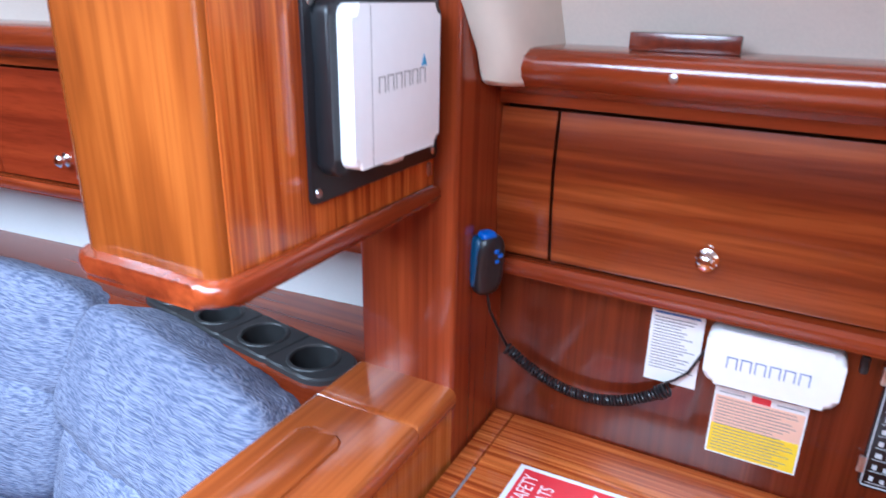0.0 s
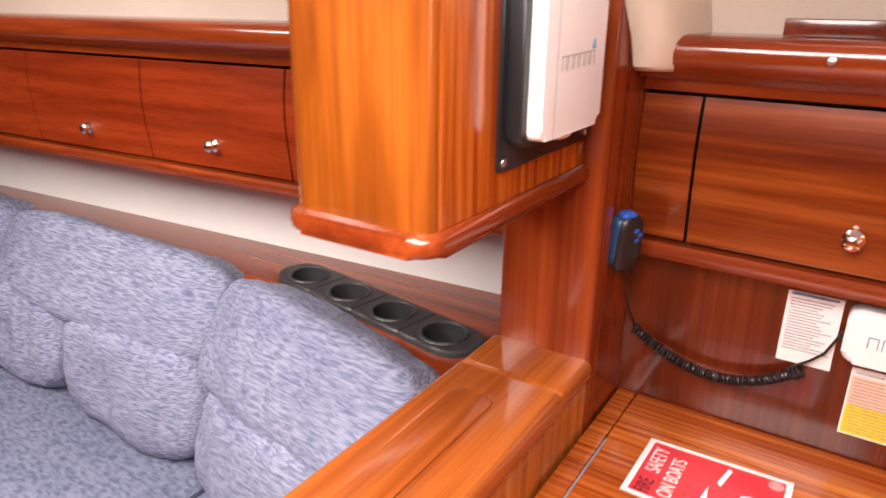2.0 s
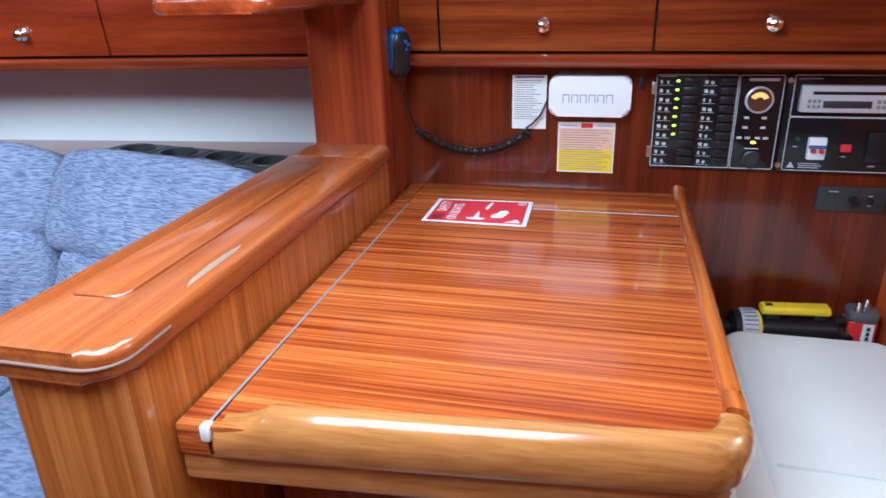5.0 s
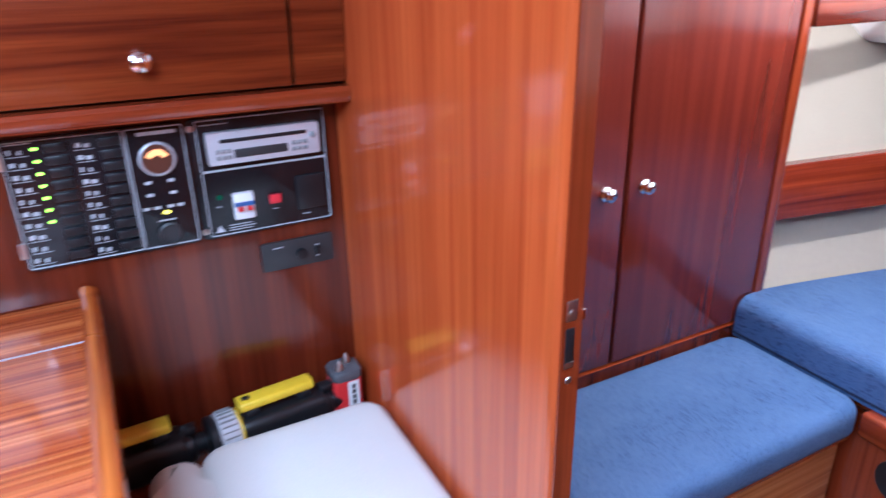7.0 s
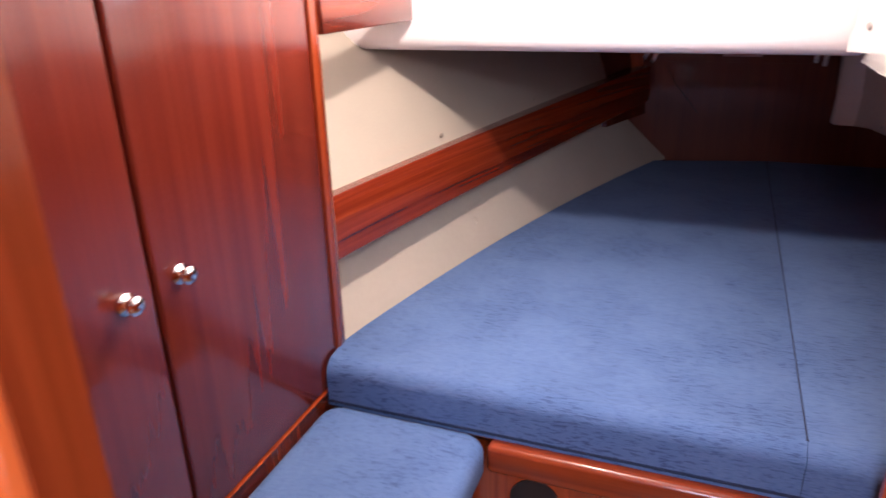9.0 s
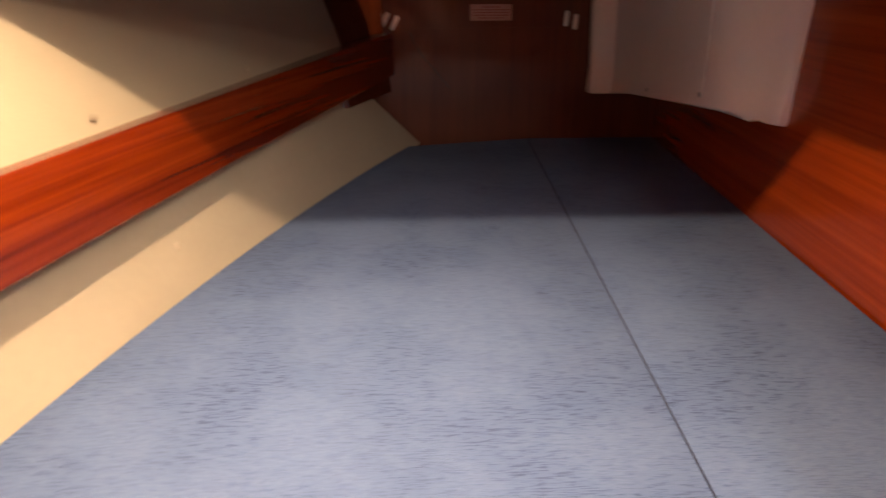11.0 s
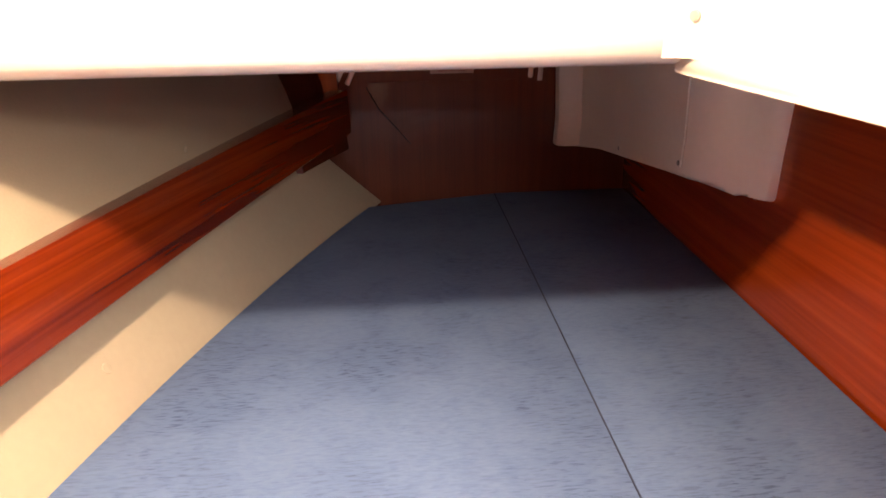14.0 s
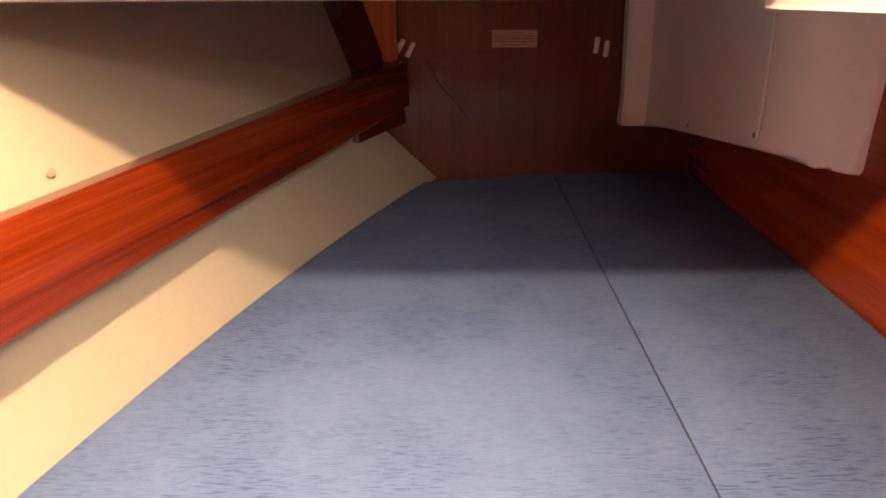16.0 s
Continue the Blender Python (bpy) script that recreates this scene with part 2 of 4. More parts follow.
def rounded(u0, u1, v0, v1, r, seg=5):
    """Outline of a rectangle with round corners; r one radius, or four from the lower left counter-clockwise."""
    rs = (r,) * 4 if isinstance(r, (int, float)) else r
    out = []
    for (cu, cv, a0), q in zip(((u0, v0, 180), (u1, v0, 270), (u1, v1, 0), (u0, v1, 90)), rs):
        su, sv = (1 if cu == u0 else -1), (1 if cv == v0 else -1)
        if q <= 0:
            out.append((cu, cv))
            continue
        for i in range(seg + 1):
            a = radians(a0 + 90 * i / seg)
            out.append((cu + su * q + q * math.cos(a), cv + sv * q + q * math.sin(a)))
    return out


def lathe(profile, m, n=20):
    """Profile of (radius, height) turned round its own z, then placed by m."""
    b = bmesh.new()
    rings = [[b.verts.new((r * math.cos(2 * math.pi * i / n), r * math.sin(2 * math.pi * i / n), h)) for i in range(n)] for r, h in profile]
    for a, c in zip(rings, rings[1:]):
        for i in range(n):
            b.faces.new((a[i], a[(i + 1) % n], c[(i + 1) % n], c[i]))
    for ring in (rings[0], rings[-1]):
        b.faces.new(ring)
    return turned(b, m)


def tube(path, r, n=8):
    """A round tube along a list of points."""
    b = bmesh.new()
    pts = [Vector(p) for p in path]
    rings, side = [], None
    for i, p in enumerate(pts):
        d = (pts[min(i + 1, len(pts) - 1)] - pts[max(i - 1, 0)]).normalized()
        if side is None:
            side = d.orthogonal().normalized()
        side = (side - d * side.dot(d)).normalized()
        up = d.cross(side)
        rings.append([b.verts.new(p + r * (math.cos(2 * math.pi * k / n) * side + math.sin(2 * math.pi * k / n) * up)) for k in range(n)])
    for a, c in zip(rings, rings[1:]):
        for k in range(n):
            b.faces.new((a[k], a[(k + 1) % n], c[(k + 1) % n], c[k]))
    b.faces.new(rings[0])
    b.faces.new(rings[-1])
    return b


def sheet(rows, thick, way):
    """A surface through rows of points, given thickness along way."""
    b = bmesh.new()
    w = Vector(way) * thick
    top = [[b.verts.new(p) for p in row] for row in rows]
    bot = [[b.verts.new(Vector(p) + w) for p in row] for row in rows]
    R, C = len(rows), len(rows[0])
    for g in (top, bot):
        for i in range(R - 1):
            for j in range(C - 1):
                b.faces.new((g[i][j], g[i][j + 1], g[i + 1][j + 1], g[i + 1][j]))
    for i in range(R - 1):
        for j in (0, C - 1):
            b.faces.new((top[i][j], top[i + 1][j], bot[i + 1][j], bot[i][j]))
    for j in range(C - 1):
        for i in (0, R - 1):
            b.faces.new((top[i][j], top[i][j + 1], bot[i][j + 1], bot[i][j]))
    return b


def pillow(cx, cy, cz, sx, sy, sz, n=5.0, turn=(0, 0, 0), cuts=14, wrinkle=0.006, seed=0.0, pinch=0.0):
    """A stuffed cushion: a rounded block with soft wrinkles."""
    b = bmesh.new()
    bmesh.ops.create_cube(b, size=2)
    bmesh.ops.subdivide_edges(b, edges=b.edges, cuts=cuts, use_grid_fill=True)
    half = Vector((sx / 2, sy / 2, sz / 2))
    for v in b.verts:
        p = v.co
        k = (abs(p.x) ** n + abs(p.y) ** n + abs(p.z) ** n) ** (1 / n)
        p = p / k
        q = Vector((p.x * half.x, p.y * half.y, p.z * half.z))
        q.z *= 1 - pinch * abs(p.x) ** 3
        w = noise.noise(Vector((q.x * 5 + seed, q.y * 5, q.z * 5))) + 0.6 * noise.noise(Vector((q.x * 16 + seed, q.y * 6, q.z * 5))) + 0.45 * noise.noise(Vector((q.x * 34 + seed, q.y * 20, q.z * 9))) + 0.3 * noise.noise(Vector((q.x * 60 + seed, q.y * 40, q.z * 22)))
        v.co = q + p.normalized() * wrinkle * w
    return turned(b, pose(cx, cy, cz, *turn))


def slab(u0, u1, v0, v1, r, z0, z1, edge, crown=0.006):
    """A firm cushion: a rounded rectangle with fully rounded rims and a slight crown."""
    b = bmesh.new()
    levels = [(edge * (1 - math.sin(radians(a))), z0 + edge * 0.7 * (1 - math.cos(radians(a)))) for a in (0, 30, 60, 90)]
    levels += [(edge * (1 - math.cos(radians(a))), z1 - edge + edge * math.sin(radians(a))) for a in (0, 18, 36, 54, 72, 90)]
    levels += [(edge + 0.03, z1 + crown * 0.5), (edge + 0.08, z1 + crown)]
    rings = []
    for d, z in levels:
        o = rounded(u0 + d, u1 - d, v0 + d, v1 - d, max(0.004, r - d), 7)
        rings.append([b.verts.new((u, v, z)) for u, v in o])
    n = len(rings[0])
    for a, c in zip(rings, rings[1:]):
        for i in range(n):
            b.faces.new((a[i], a[(i + 1) % n], c[(i + 1) % n], c[i]))
    b.faces.new(rings[0])
    b.faces.new(rings[-1])
    return b


def bars(rows, x0, y, mat, parent, name, tall=0.0016, facing="y"):
    """Unreadable lines of print: (start, end, height) bars on an upright face."""
    b = bmesh.new()
    for a, c, z in rows:
        box(x0 + a, x0 + c, y - 0.0006, y, z - tall / 2, z + tall / 2, bm=b)
    return part(name, b, mat, parent, smooth=False)


def mark_frame(u, wide, v, tall, line, put):
    """A small open rectangle of print, standing for a brand mark."""
    b = bmesh.new()
    for u0, u1, v0, v1 in ((u, u + line, v, v + tall), (u + wide - line, u + wide, v, v + tall), (u + line, u + wide - line, v + tall - line, v + tall)):
        put(u0, u1, v0, v1, b)
    return b


# ---- structure ----
XB, YW = 0.745, 1.085            # nav bulkhead, nav back wall
setting("floor", box(-4.1, 3.87, -1.7, 1.6, -0.04, 0.0), M_SOLE, "varnished dark wooden cabin sole")
ceil = box(-4.1, 0.74, -1.7, -0.905, 1.95, 2.0)
for q in ((-4.1, 0.74, 0.205, 1.6), (-4.1, -2.06, -0.905, 0.205), (-1.44, -0.73, -0.905, 0.205), (0.13, 0.74, -0.905, 0.205), (0.74, 3.87, -1.7, 1.6)):
    box(*q, 1.95, 2.0, bm=ceil)
setting("ceiling", ceil, M_HEAD, "white cabin headliner with hatch openings")
setting("wall_port", box(-4.1, 3.87, -1.75, -1.7, 0, 2.0), M_RED_Z, "red mahogany panelled cabin side")
setting("wall_forward", box(-4.15, -4.1, -1.7, 1.6, 0, 2.0), M_RED_Z, "red mahogany panelled forward bulkhead")
setting("wall_hull_side", box(-4.1, 3.87, 1.6, 1.65, 0, 2.0), M_LINER, "cream lined hull side")
setting("wall_nav_back", box(-0.457, XB, YW, YW + 0.03, 0, 1.16), wood("mahogany_wall_upright", 2, (0.080, 0.011, 0.003), (0.118, 0.017, 0.005), (0.162, 0.027, 0.007), 26, 0.17, 0.45), "varnished red mahogany panel behind the chart table")
nb = prism(rounded(XB, XB + 0.042, 0.352, 1.6, (0.012, 0.012, 0, 0), 4), "z", 0, 1.95)
BULK = setting("wall_nav_bulkhead", nb, wood("mahogany_bulkhead_upright", 2, (0.37, 0.058, 0.012), (0.455, 0.082, 0.016), (0.54, 0.112, 0.021), 30, 0.17, 0.5, 0.3, spread=0.22), "glossy orange mahogany bulkhead with a lock strike in its edge")
setting("wall_aft_forward", box(XB, XB + 0.042, -1.7, -0.32, 0, 1.95), M_OR_Z, "varnished mahogany bulkhead beside the doorway")
part("edge_trim", box(XB + 0.007, XB + 0.036, 0.3498, 0.353, 0.0, 1.95), M_RED_Z, BULK, "darker mahogany edging")
part("strike_plate", box(0.757, 0.772, 0.3484, 0.3505, 0.955, 0.982, 0.001), M_STEEL, BULK, "small steel strike plate")
part("latch_hole", box(0.757, 0.770, 0.3482, 0.3505, 0.893, 0.945, 0.001), M_BLACK, BULK, "dark latch recess")
part("latch_lip", box(0.757, 0.770, 0.3476, 0.3484, 0.891, 0.899, 0.0003), M_STEEL, BULK, "worn steel lip of the recess")
for z in (0.966, 0.873):
    part("screw", lathe([(0.0048, 0), (0.0042, 0.0015), (0.001, 0.002)], pose(0.764, 0.3486, z, 90, 0, 0), 12), M_STEEL, BULK)
part("catch", box(0.7855, 0.7905, 0.354, 0.366, 0.948, 0.962, 0.001), M_CHROME, BULK, "bright steel catch on the edge")


def hull_edge(x):
    """Outboard edge of the berth at mattress height."""
    d = max(0.0, x - 1.84)
    return 0.869 - 0.187 * d - 0.0576 * d * d


XS = [1.80 + 0.12 * i for i in range(18)]
XA = 3.838
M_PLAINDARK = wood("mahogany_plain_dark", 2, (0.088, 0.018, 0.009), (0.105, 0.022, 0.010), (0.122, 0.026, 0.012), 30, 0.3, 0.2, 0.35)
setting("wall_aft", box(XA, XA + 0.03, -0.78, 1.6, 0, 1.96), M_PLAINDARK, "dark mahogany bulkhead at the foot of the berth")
setting("wall_inboard", sheet([[(x, -0.567 - 0.044 * (x - 2.0), z) for z in (0.0, 0.5, 1.0, 1.95)] for x in (0.787, 1.5, 2.4, 3.2, XA)], 0.03, (0, -1, 0)), wood("mahogany_inboard_lengthwise", 0, (0.25, 0.030, 0.006), (0.31, 0.042, 0.008), (0.37, 0.057, 0.011), band=30, pore=0.3, flat=1), "varnished red mahogany wall beside the berth")


def plank_out(x):
    return hull_edge(x) + 0.012 + 0.02 * max(0.0, x - 1.84)


def plank_low(x):
    d = max(0.0, x - 1.84)
    return 0.703 - 0.013 * d + 0.0268 * d * d


def plank_top(x):
    d = max(0.0, x - 1.84)
    return 0.851 + 0.003 * d + 0.0175 * d * d


def flare(x, z):
    """How far the hull leans out above the board."""
    return min(0.85, max(0.36, 0.80 - 0.36 * (x - 2.3))) * max(0.0, z - 0.86)


def lining_out(x):
    return plank_out(x) + 0.028 + 0.012 * max(0.0, x - 2.4)


ledge_rows = [[(x, hull_edge(x) + f * 0.128, 0.50 + f * 0.225) for f in (0, 0.25, 0.5, 0.75, 1)] for x in XS[:16]]
ledge_rows.append([(3.834 - 0.157 * f, hull_edge(3.834 - 0.157 * f) + f * 0.128, 0.50 + f * 0.225) for f in (0, 0.25, 0.5, 0.75, 1)])
setting("side_shelf_panel", sheet(ledge_rows, 0.012, (0, 0.5, -0.6)), M_WHITEPLY, "sloping cream laminate panel along the mattress")
setting("hull_lining", sheet([[(x, lining_out(x) + flare(x, z), z) for z in (0.84, 0.95, 1.1, 1.3, 1.6)] for x in XS[:15]], 0.02, (0, 1, 0)), M_LINER_DIM, "cream vinyl lining on the hull side above the berth")
setting("hull_lining_end", sheet([[(x, lining_out(x) + 0.010 + flare(x, z), z) for z in (0.70, 0.95, 1.1, 1.6)] for x in (3.49, 3.6, 3.72, 3.838)], 0.02, (0, 1, 0)), M_DEEP_Z, "dark wooden frame at the end of the lining")
pk = sheet([[(x, plank_out(x) + d, plank_low(x) + f * (plank_top(x) - plank_low(x))) for d, f in ((0.022, 0.0), (0.003, 0.0), (0.0, 0.02), (0.003, 0.5), (0.006, 0.97), (0.009, 1.0), (0.060, 1.0))] for x in XS[:16] + [3.70, 3.74]], 0.008, (0, 1, -0.3))
setting("side_plank", pk, wood("mahogany_plank", 0, (0.11, 0.012, 0.004), (0.17, 0.021, 0.005), (0.23, 0.033, 0.007), 34, flat=1, spread=0.16), "red mahogany board running along the hull side")
corner_block = prism(rounded(0.393, lining_out(3.70) + 0.20, 0.760, 1.14, (0.045, 0, 0, 0), 5), "x", 3.735, XA - 0.001)
# Dark wood here paints in the shadow that fills this corner.
setting("corner_block", corner_block, M_DEEP_Z, "rounded wooden block in the bulkhead corner, its shadow painted in as dark wood")

# ---- aft cabin ----
berth = thing("berth_base", (2.6, 0.0, 0.0), "mahogany berth front under the blue mattress", "berth")
part("platform", prism([(1.765, -0.545), (XA, -0.655)] + [(x, hull_edge(x)) for x in reversed(XS)], "z", 0.36, 0.402), M_RED_Y, berth)
part("front_panel", box(1.765, 1.785, -0.54, 0.86, 0.0, 0.36), M_RED_Z, berth)
part("front_rail", box(1.712, 1.765, -0.54, 0.480, 0.335, 0.4015, 0.012, 3), M_RED_Y, berth, "rounded red mahogany rail")
part("vent_hole", lathe([(0.055, 0), (0.055, 0.004), (0.045, 0.004)], pose(1.7645, 0.385, 0.245, 0, -90, 0), 24), M_BLACK, berth, "round black vent")


def mattress(name, outline, label):
    t = thing(name, (outline[0][0], outline[0][1], 0.402), label, "mattress", "berth mattresses")
    b = prism(outline, "z", 0.402, 0.514)
    bevel(b, 0.040, 6, [e for e in b.edges if all(v.co.x < 1.75 and v.co.z > 0.5 for v in e.verts)])
    bevel(b, 0.005, 2, [e for e in b.edges if all(v.co.z > 0.5139 for v in e.verts) and len(e.link_faces) == 2 and e.calc_face_angle(0) > 1.2])
    part("cover", b, M_BERTH, t)
    part("piping", tube([(u, v, 0.413) for u, v in outline + outline[:1]], 0.0035, 6), M_PIPING, t, "dark blue piped seam")
    return t


def seam_y(x):
    return -0.101 - 0.0274 * (x - 1.84)


mattress("outboard_mattress", [(1.742, seam_y(1.742) + 0.0006), (XA - 0.004, seam_y(XA) + 0.0006)] + [(x, hull_edge(x) - 0.004) for x in reversed(XS) if x < XA - 0.01][:-1] + [(1.842, 0.862), (1.742, 0.858)], "wide blue slub-cloth mattress on the aft berth")
inner = mattress("inboard_mattress", [(1.742, -0.545), (XA - 0.004, -0.652), (XA - 0.004, seam_y(XA) - 0.0006), (1.742, seam_y(1.742) - 0.0006)], "narrow blue slub-cloth mattress beside the wide one")

part("seam_piping", tube([(x, seam_y(x), 0.5112) for x in (1.775, 2.4, 3.0, XA - 0.01)], 0.0034, 8), M_PIPING, inner, "dark blue piping along the joint")

setting("door_post", box(1.682, 1.711, -0.56, -0.203, 0.0, 1.105, 0.006, 3), M_FLAME_Z, "orange mahogany upright at the corner of the berth")

bench = thing("bench", (1.3, 0.68, 0.0), "low wooden bench base beneath a blue cushion", "bench")
part("front_panel", box(0.79, 1.735, 0.52, 0.54, 0.0, 0.311), M_GOLD_X, bench)
part("seat_board", box(0.79, 1.737, 0.50, 0.862, 0.302, 0.327, 0.004), M_OR_X, bench)
cu = thing("bench_cushion", (1.3, 0.68, 0.327), "blue slub-cloth seat cushion on the wooden bench", "cushion")
b = slab(0.795, 1.741, 0.480, 0.859, 0.05, 0.327, 0.417, 0.030, 0.004)
part("cover", b, M_BERTH, cu)

YC = 0.862


def round_knob(parent, place, turn, big=1.0):
    k = part("knob", lathe([(0.0165 * big, 0), (0.0165 * big, 0.004 * big), (0.013 * big, 0.006 * big), (0.0085 * big, 0.009 * big), (0.0085 * big, 0.013 * big), (0.014 * big, 0.017 * big), (0.0145 * big, 0.022 * big), (0.010 * big, 0.0265 * big), (0.003 * big, 0.028 * big)], pose(*place, *turn), 22), M_CHROME, parent, "round polished chrome knob")
    return k


wr = thing("wardrobe", (1.3, 1.1, 0.0), "tall dark red mahogany wardrobe with two closed doors", "wardrobe")
part("carcass", box(0.79, 1.838, YC + 0.02, 1.59, 0.0, 1.94), M_DEEP_Z, wr)
part("corner_stile", box(1.806, 1.840, YC - 0.004, YC + 0.02, 0.42, 1.94, 0.004), M_RED_Z, wr)
part("plinth", box(0.79, 1.806, YC + 0.002, YC + 0.02, 0.3, 0.429), M_DEEP_Z, wr)
part("bead", box(0.79, 1.806, YC - 0.001, YC + 0.01, 0.4315, 0.4342), M_FLAME_X, wr, "thin pale bead above the plinth")
for x0, x1, kx in ((0.80, 1.312, 1.258), (1.320, 1.803, 1.367)):
    d = part("door", box(x0, x1, YC, YC + 0.018, 0.438, 1.93, 0.006, 3), wood("wardrobe_veneer", 2, (0.108, 0.014, 0.008), (0.132, 0.018, 0.009), (0.156, 0.023, 0.011), 30, 0.17, 0.5, 0.12), wr)
    round_knob(d, (kx, YC, 0.884), (90, 0, 0))

setting("shelf_fascia", box(1.842, 2.295, 0.850, 0.875, 1.195, 1.27, 0.004), M_DEEP_X, "red mahogany fascia high on the hull side")

# cockpit moulding over the berth
prof = [(2.405, 1.150), (2.388, 1.128), (2.368, 1.119), (2.348, 1.117), (2.331, 1.122), (2.319, 1.134), (2.312, 1.152), (2.306, 1.185), (2.20, 1.93), (XA, 1.93), (XA, 1.17)]
cm = prism([(u, v) for u, v in prof], "y", -0.165, 1.40)
setting("cockpit_moulding", cm, M_GEL, "white gelcoat cockpit moulding overhanging the berth")
fw = prism(rounded(1.05, 2.40, -0.62, -0.168, (0.02, 0.02, 0.05, 0.06), 6), "z", 1.105, 1.94)
bevel(fw, 0.02, 3, [e for e in fw.edges if max(v.co.z for v in e.verts) < 1.115])
setting("cockpit_sole", box(2.401, XA, -0.78, -0.166, 1.15, 1.94), M_GEL, "white underside of the cockpit sole")
setting("footwell_moulding", fw, M_GEL, "white gelcoat side of the cockpit footwell")
def moulding_face(z):
    return 2.306 - 0.142 * (z - 1.185)


fillet = sheet([[(moulding_face(z) - 0.035 + 0.036 * math.sin(radians(a)), -0.168 + 0.036 - 0.036 * math.cos(radians(a)), z) for a in range(-6, 97, 12)] for z in (1.128, 1.16, 1.25, 1.4, 1.7, 1.93)], 0.006, (0.7, -0.7, 0))
setting("moulding_fillet", fillet, M_GEL, "white rounded inner corner of the cockpit moulding")
tk = thing("moulded_locker", (3.3, -0.5, 0.69), "white moulded plastic locker body hung under the cockpit", "locker")
outl = [(3.835, -0.372, 0.690), (3.800, -0.376, 0.690), (3.782, -0.396, 0.691), (3.770, -0.452, 0.697), (3.58, -0.466, 0.725), (3.25, -0.468, 0.760), (3.01, -0.468, 0.786), (2.945, -0.472, 0.789), (2.905, -0.486, 0.788), (2.872, -0.508, 0.786), (2.845, -0.530, 0.790), (2.826, -0.548, 0.786), (2.806, -0.560, 0.771), (2.785, -0.572, 0.770), (2.766, -0.582, 0.774), (2.756, -0.604, 0.780), (2.756, -0.64, 0.780), (3.835, -0.70, 0.690)]


def moulded_body(outline):
    bb = bmesh.new()
    lo = [bb.verts.new(p) for p in outline]
    mid = [bb.verts.new((u - 0.006, v - 0.004, w + 0.10)) for u, v, w in outline]
    hi = [bb.verts.new((u - 0.022, v + 0.012, 1.16)) for u, v, w in outline]
    f = bb.faces.new(lo)
    bb.faces.new(hi)
    n = len(outline)
    for p, q in ((lo, mid), (mid, hi)):
        for i in range(n):
            bb.faces.new((p[i], p[(i + 1) % n], q[(i + 1) % n], q[i]))
    bevel(bb, 0.012, 4, list(f.edges))
    return bb


part("body", moulded_body(outl), M_GEL, tk)
part("panel_seam", tube([(2.958, -0.4685, 0.812), (2.953, -0.470, 0.88), (2.945, -0.462, 1.1)], 0.0028, 8), plain("pale_sealant", (0.85, 0.84, 0.80), 0.5), tk, "upright ridge of pale sealant")
for sx, sy, sz in ((3.760, -0.458, 0.716), (3.40, -0.4695, 0.765), (2.975, -0.4705, 0.818)):
    part("screw", lathe([(0.007, 0), (0.006, 0.003), (0.001, 0.004)], pose(sx, sy + 0.0, sz, -90, 0, -4), 12), M_GREY, tk)

# fittings on the aft bulkhead
for y, a in ((0.371, 28), (-0.300, 4)):
    h = thing("hinge", (XA, y, 0.955), "small worn steel hinge on the dark bulkhead", "hinge", "bulkhead hinges")
    for k in (-1, 1):
        bb = box(-0.003, 0.003, -0.009, 0.009, -0.027, 0.027, 0.003)
        part("leaf", turned(bb, pose(XA - 0.004, y + 0.017 * k, 0.955 + 0.006 * k, a, 0, 0)), M_STEEL, h)
nt_ = thing("notice_label", (XA, -0.01, 0.946), "small pale pink notice with red lines of print", "label")
part("plate", box(XA - 0.003, XA, -0.079, 0.075, 0.955, 1.012, 0.001), plain("pale_pink_label", (0.62, 0.40, 0.36), 0.5), nt_)
lines = bmesh.new()
for i, w in enumerate((0.5, 1, 0.95, 1, 0.7)):
    box(XA - 0.0036, XA - 0.003, -0.002 - 0.068 * w, -0.002 + 0.068 * w, 1.001 - 0.0095 * i, 1.004 - 0.0095 * i, bm=lines)
part("print", lines, plain("faded_red_print", (0.42, 0.12, 0.10), 0.6), nt_, "rows of faded red print", smooth=False)
hp = thing("bulkhead_hatch", (XA, 0.0, 0.56), "closed dark mahogany access hatch in the bulkhead", "hatch")
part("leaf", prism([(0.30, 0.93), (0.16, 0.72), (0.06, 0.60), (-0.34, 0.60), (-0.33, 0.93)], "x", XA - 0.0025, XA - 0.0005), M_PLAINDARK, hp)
# No cord: a thin black tube draws the dark gap at the hatch edge.
part("cord", tube([(XA - 0.003, 0.30, 0.915), (XA - 0.003, 0.26, 0.84), (XA - 0.003, 0.20, 0.77), (XA - 0.003, 0.15, 0.71)], 0.0016, 6), M_BLACK, hp, "thin black tube standing in for the dark gap along the slanting edge")
pl = thing("panel_plug", (2.532, hull_edge(2.532) + 0.05, 0.58), "small cream plastic plug in the sloping panel", "plug")
part("cap", lathe([(0.011, 0), (0.010, 0.002), (0.002, 0.003)], pose(2.532, hull_edge(2.532) + 0.050, 0.5875, 60, 0, -12), 16), M_WHITEPLY, pl)
for x, z in ((2.392, 0.884), (2.942, 0.900)):
    y = lining_out(x) + flare(x, z)
    lb = thing("lining_button", (x, y, z), "small cream button fixing the hull lining", "button", "lining buttons")
    part("cap", lathe([(0.008, 0), (0.007, 0.003), (0.002, 0.004)], pose(x, y + 0.001, z, 90, 0, -15), 14), M_LINER_DIM, lb)
scw = thing("ceiling_screw", (2.28, -0.155, 1.19), "small steel screw in the white moulding", "screw")
part("head", lathe([(0.0075, 0), (0.007, 0.003), (0.002, 0.0035)], pose(2.288, -0.1605, 1.182, -90, 0, 25), 16), M_STEEL, scw)
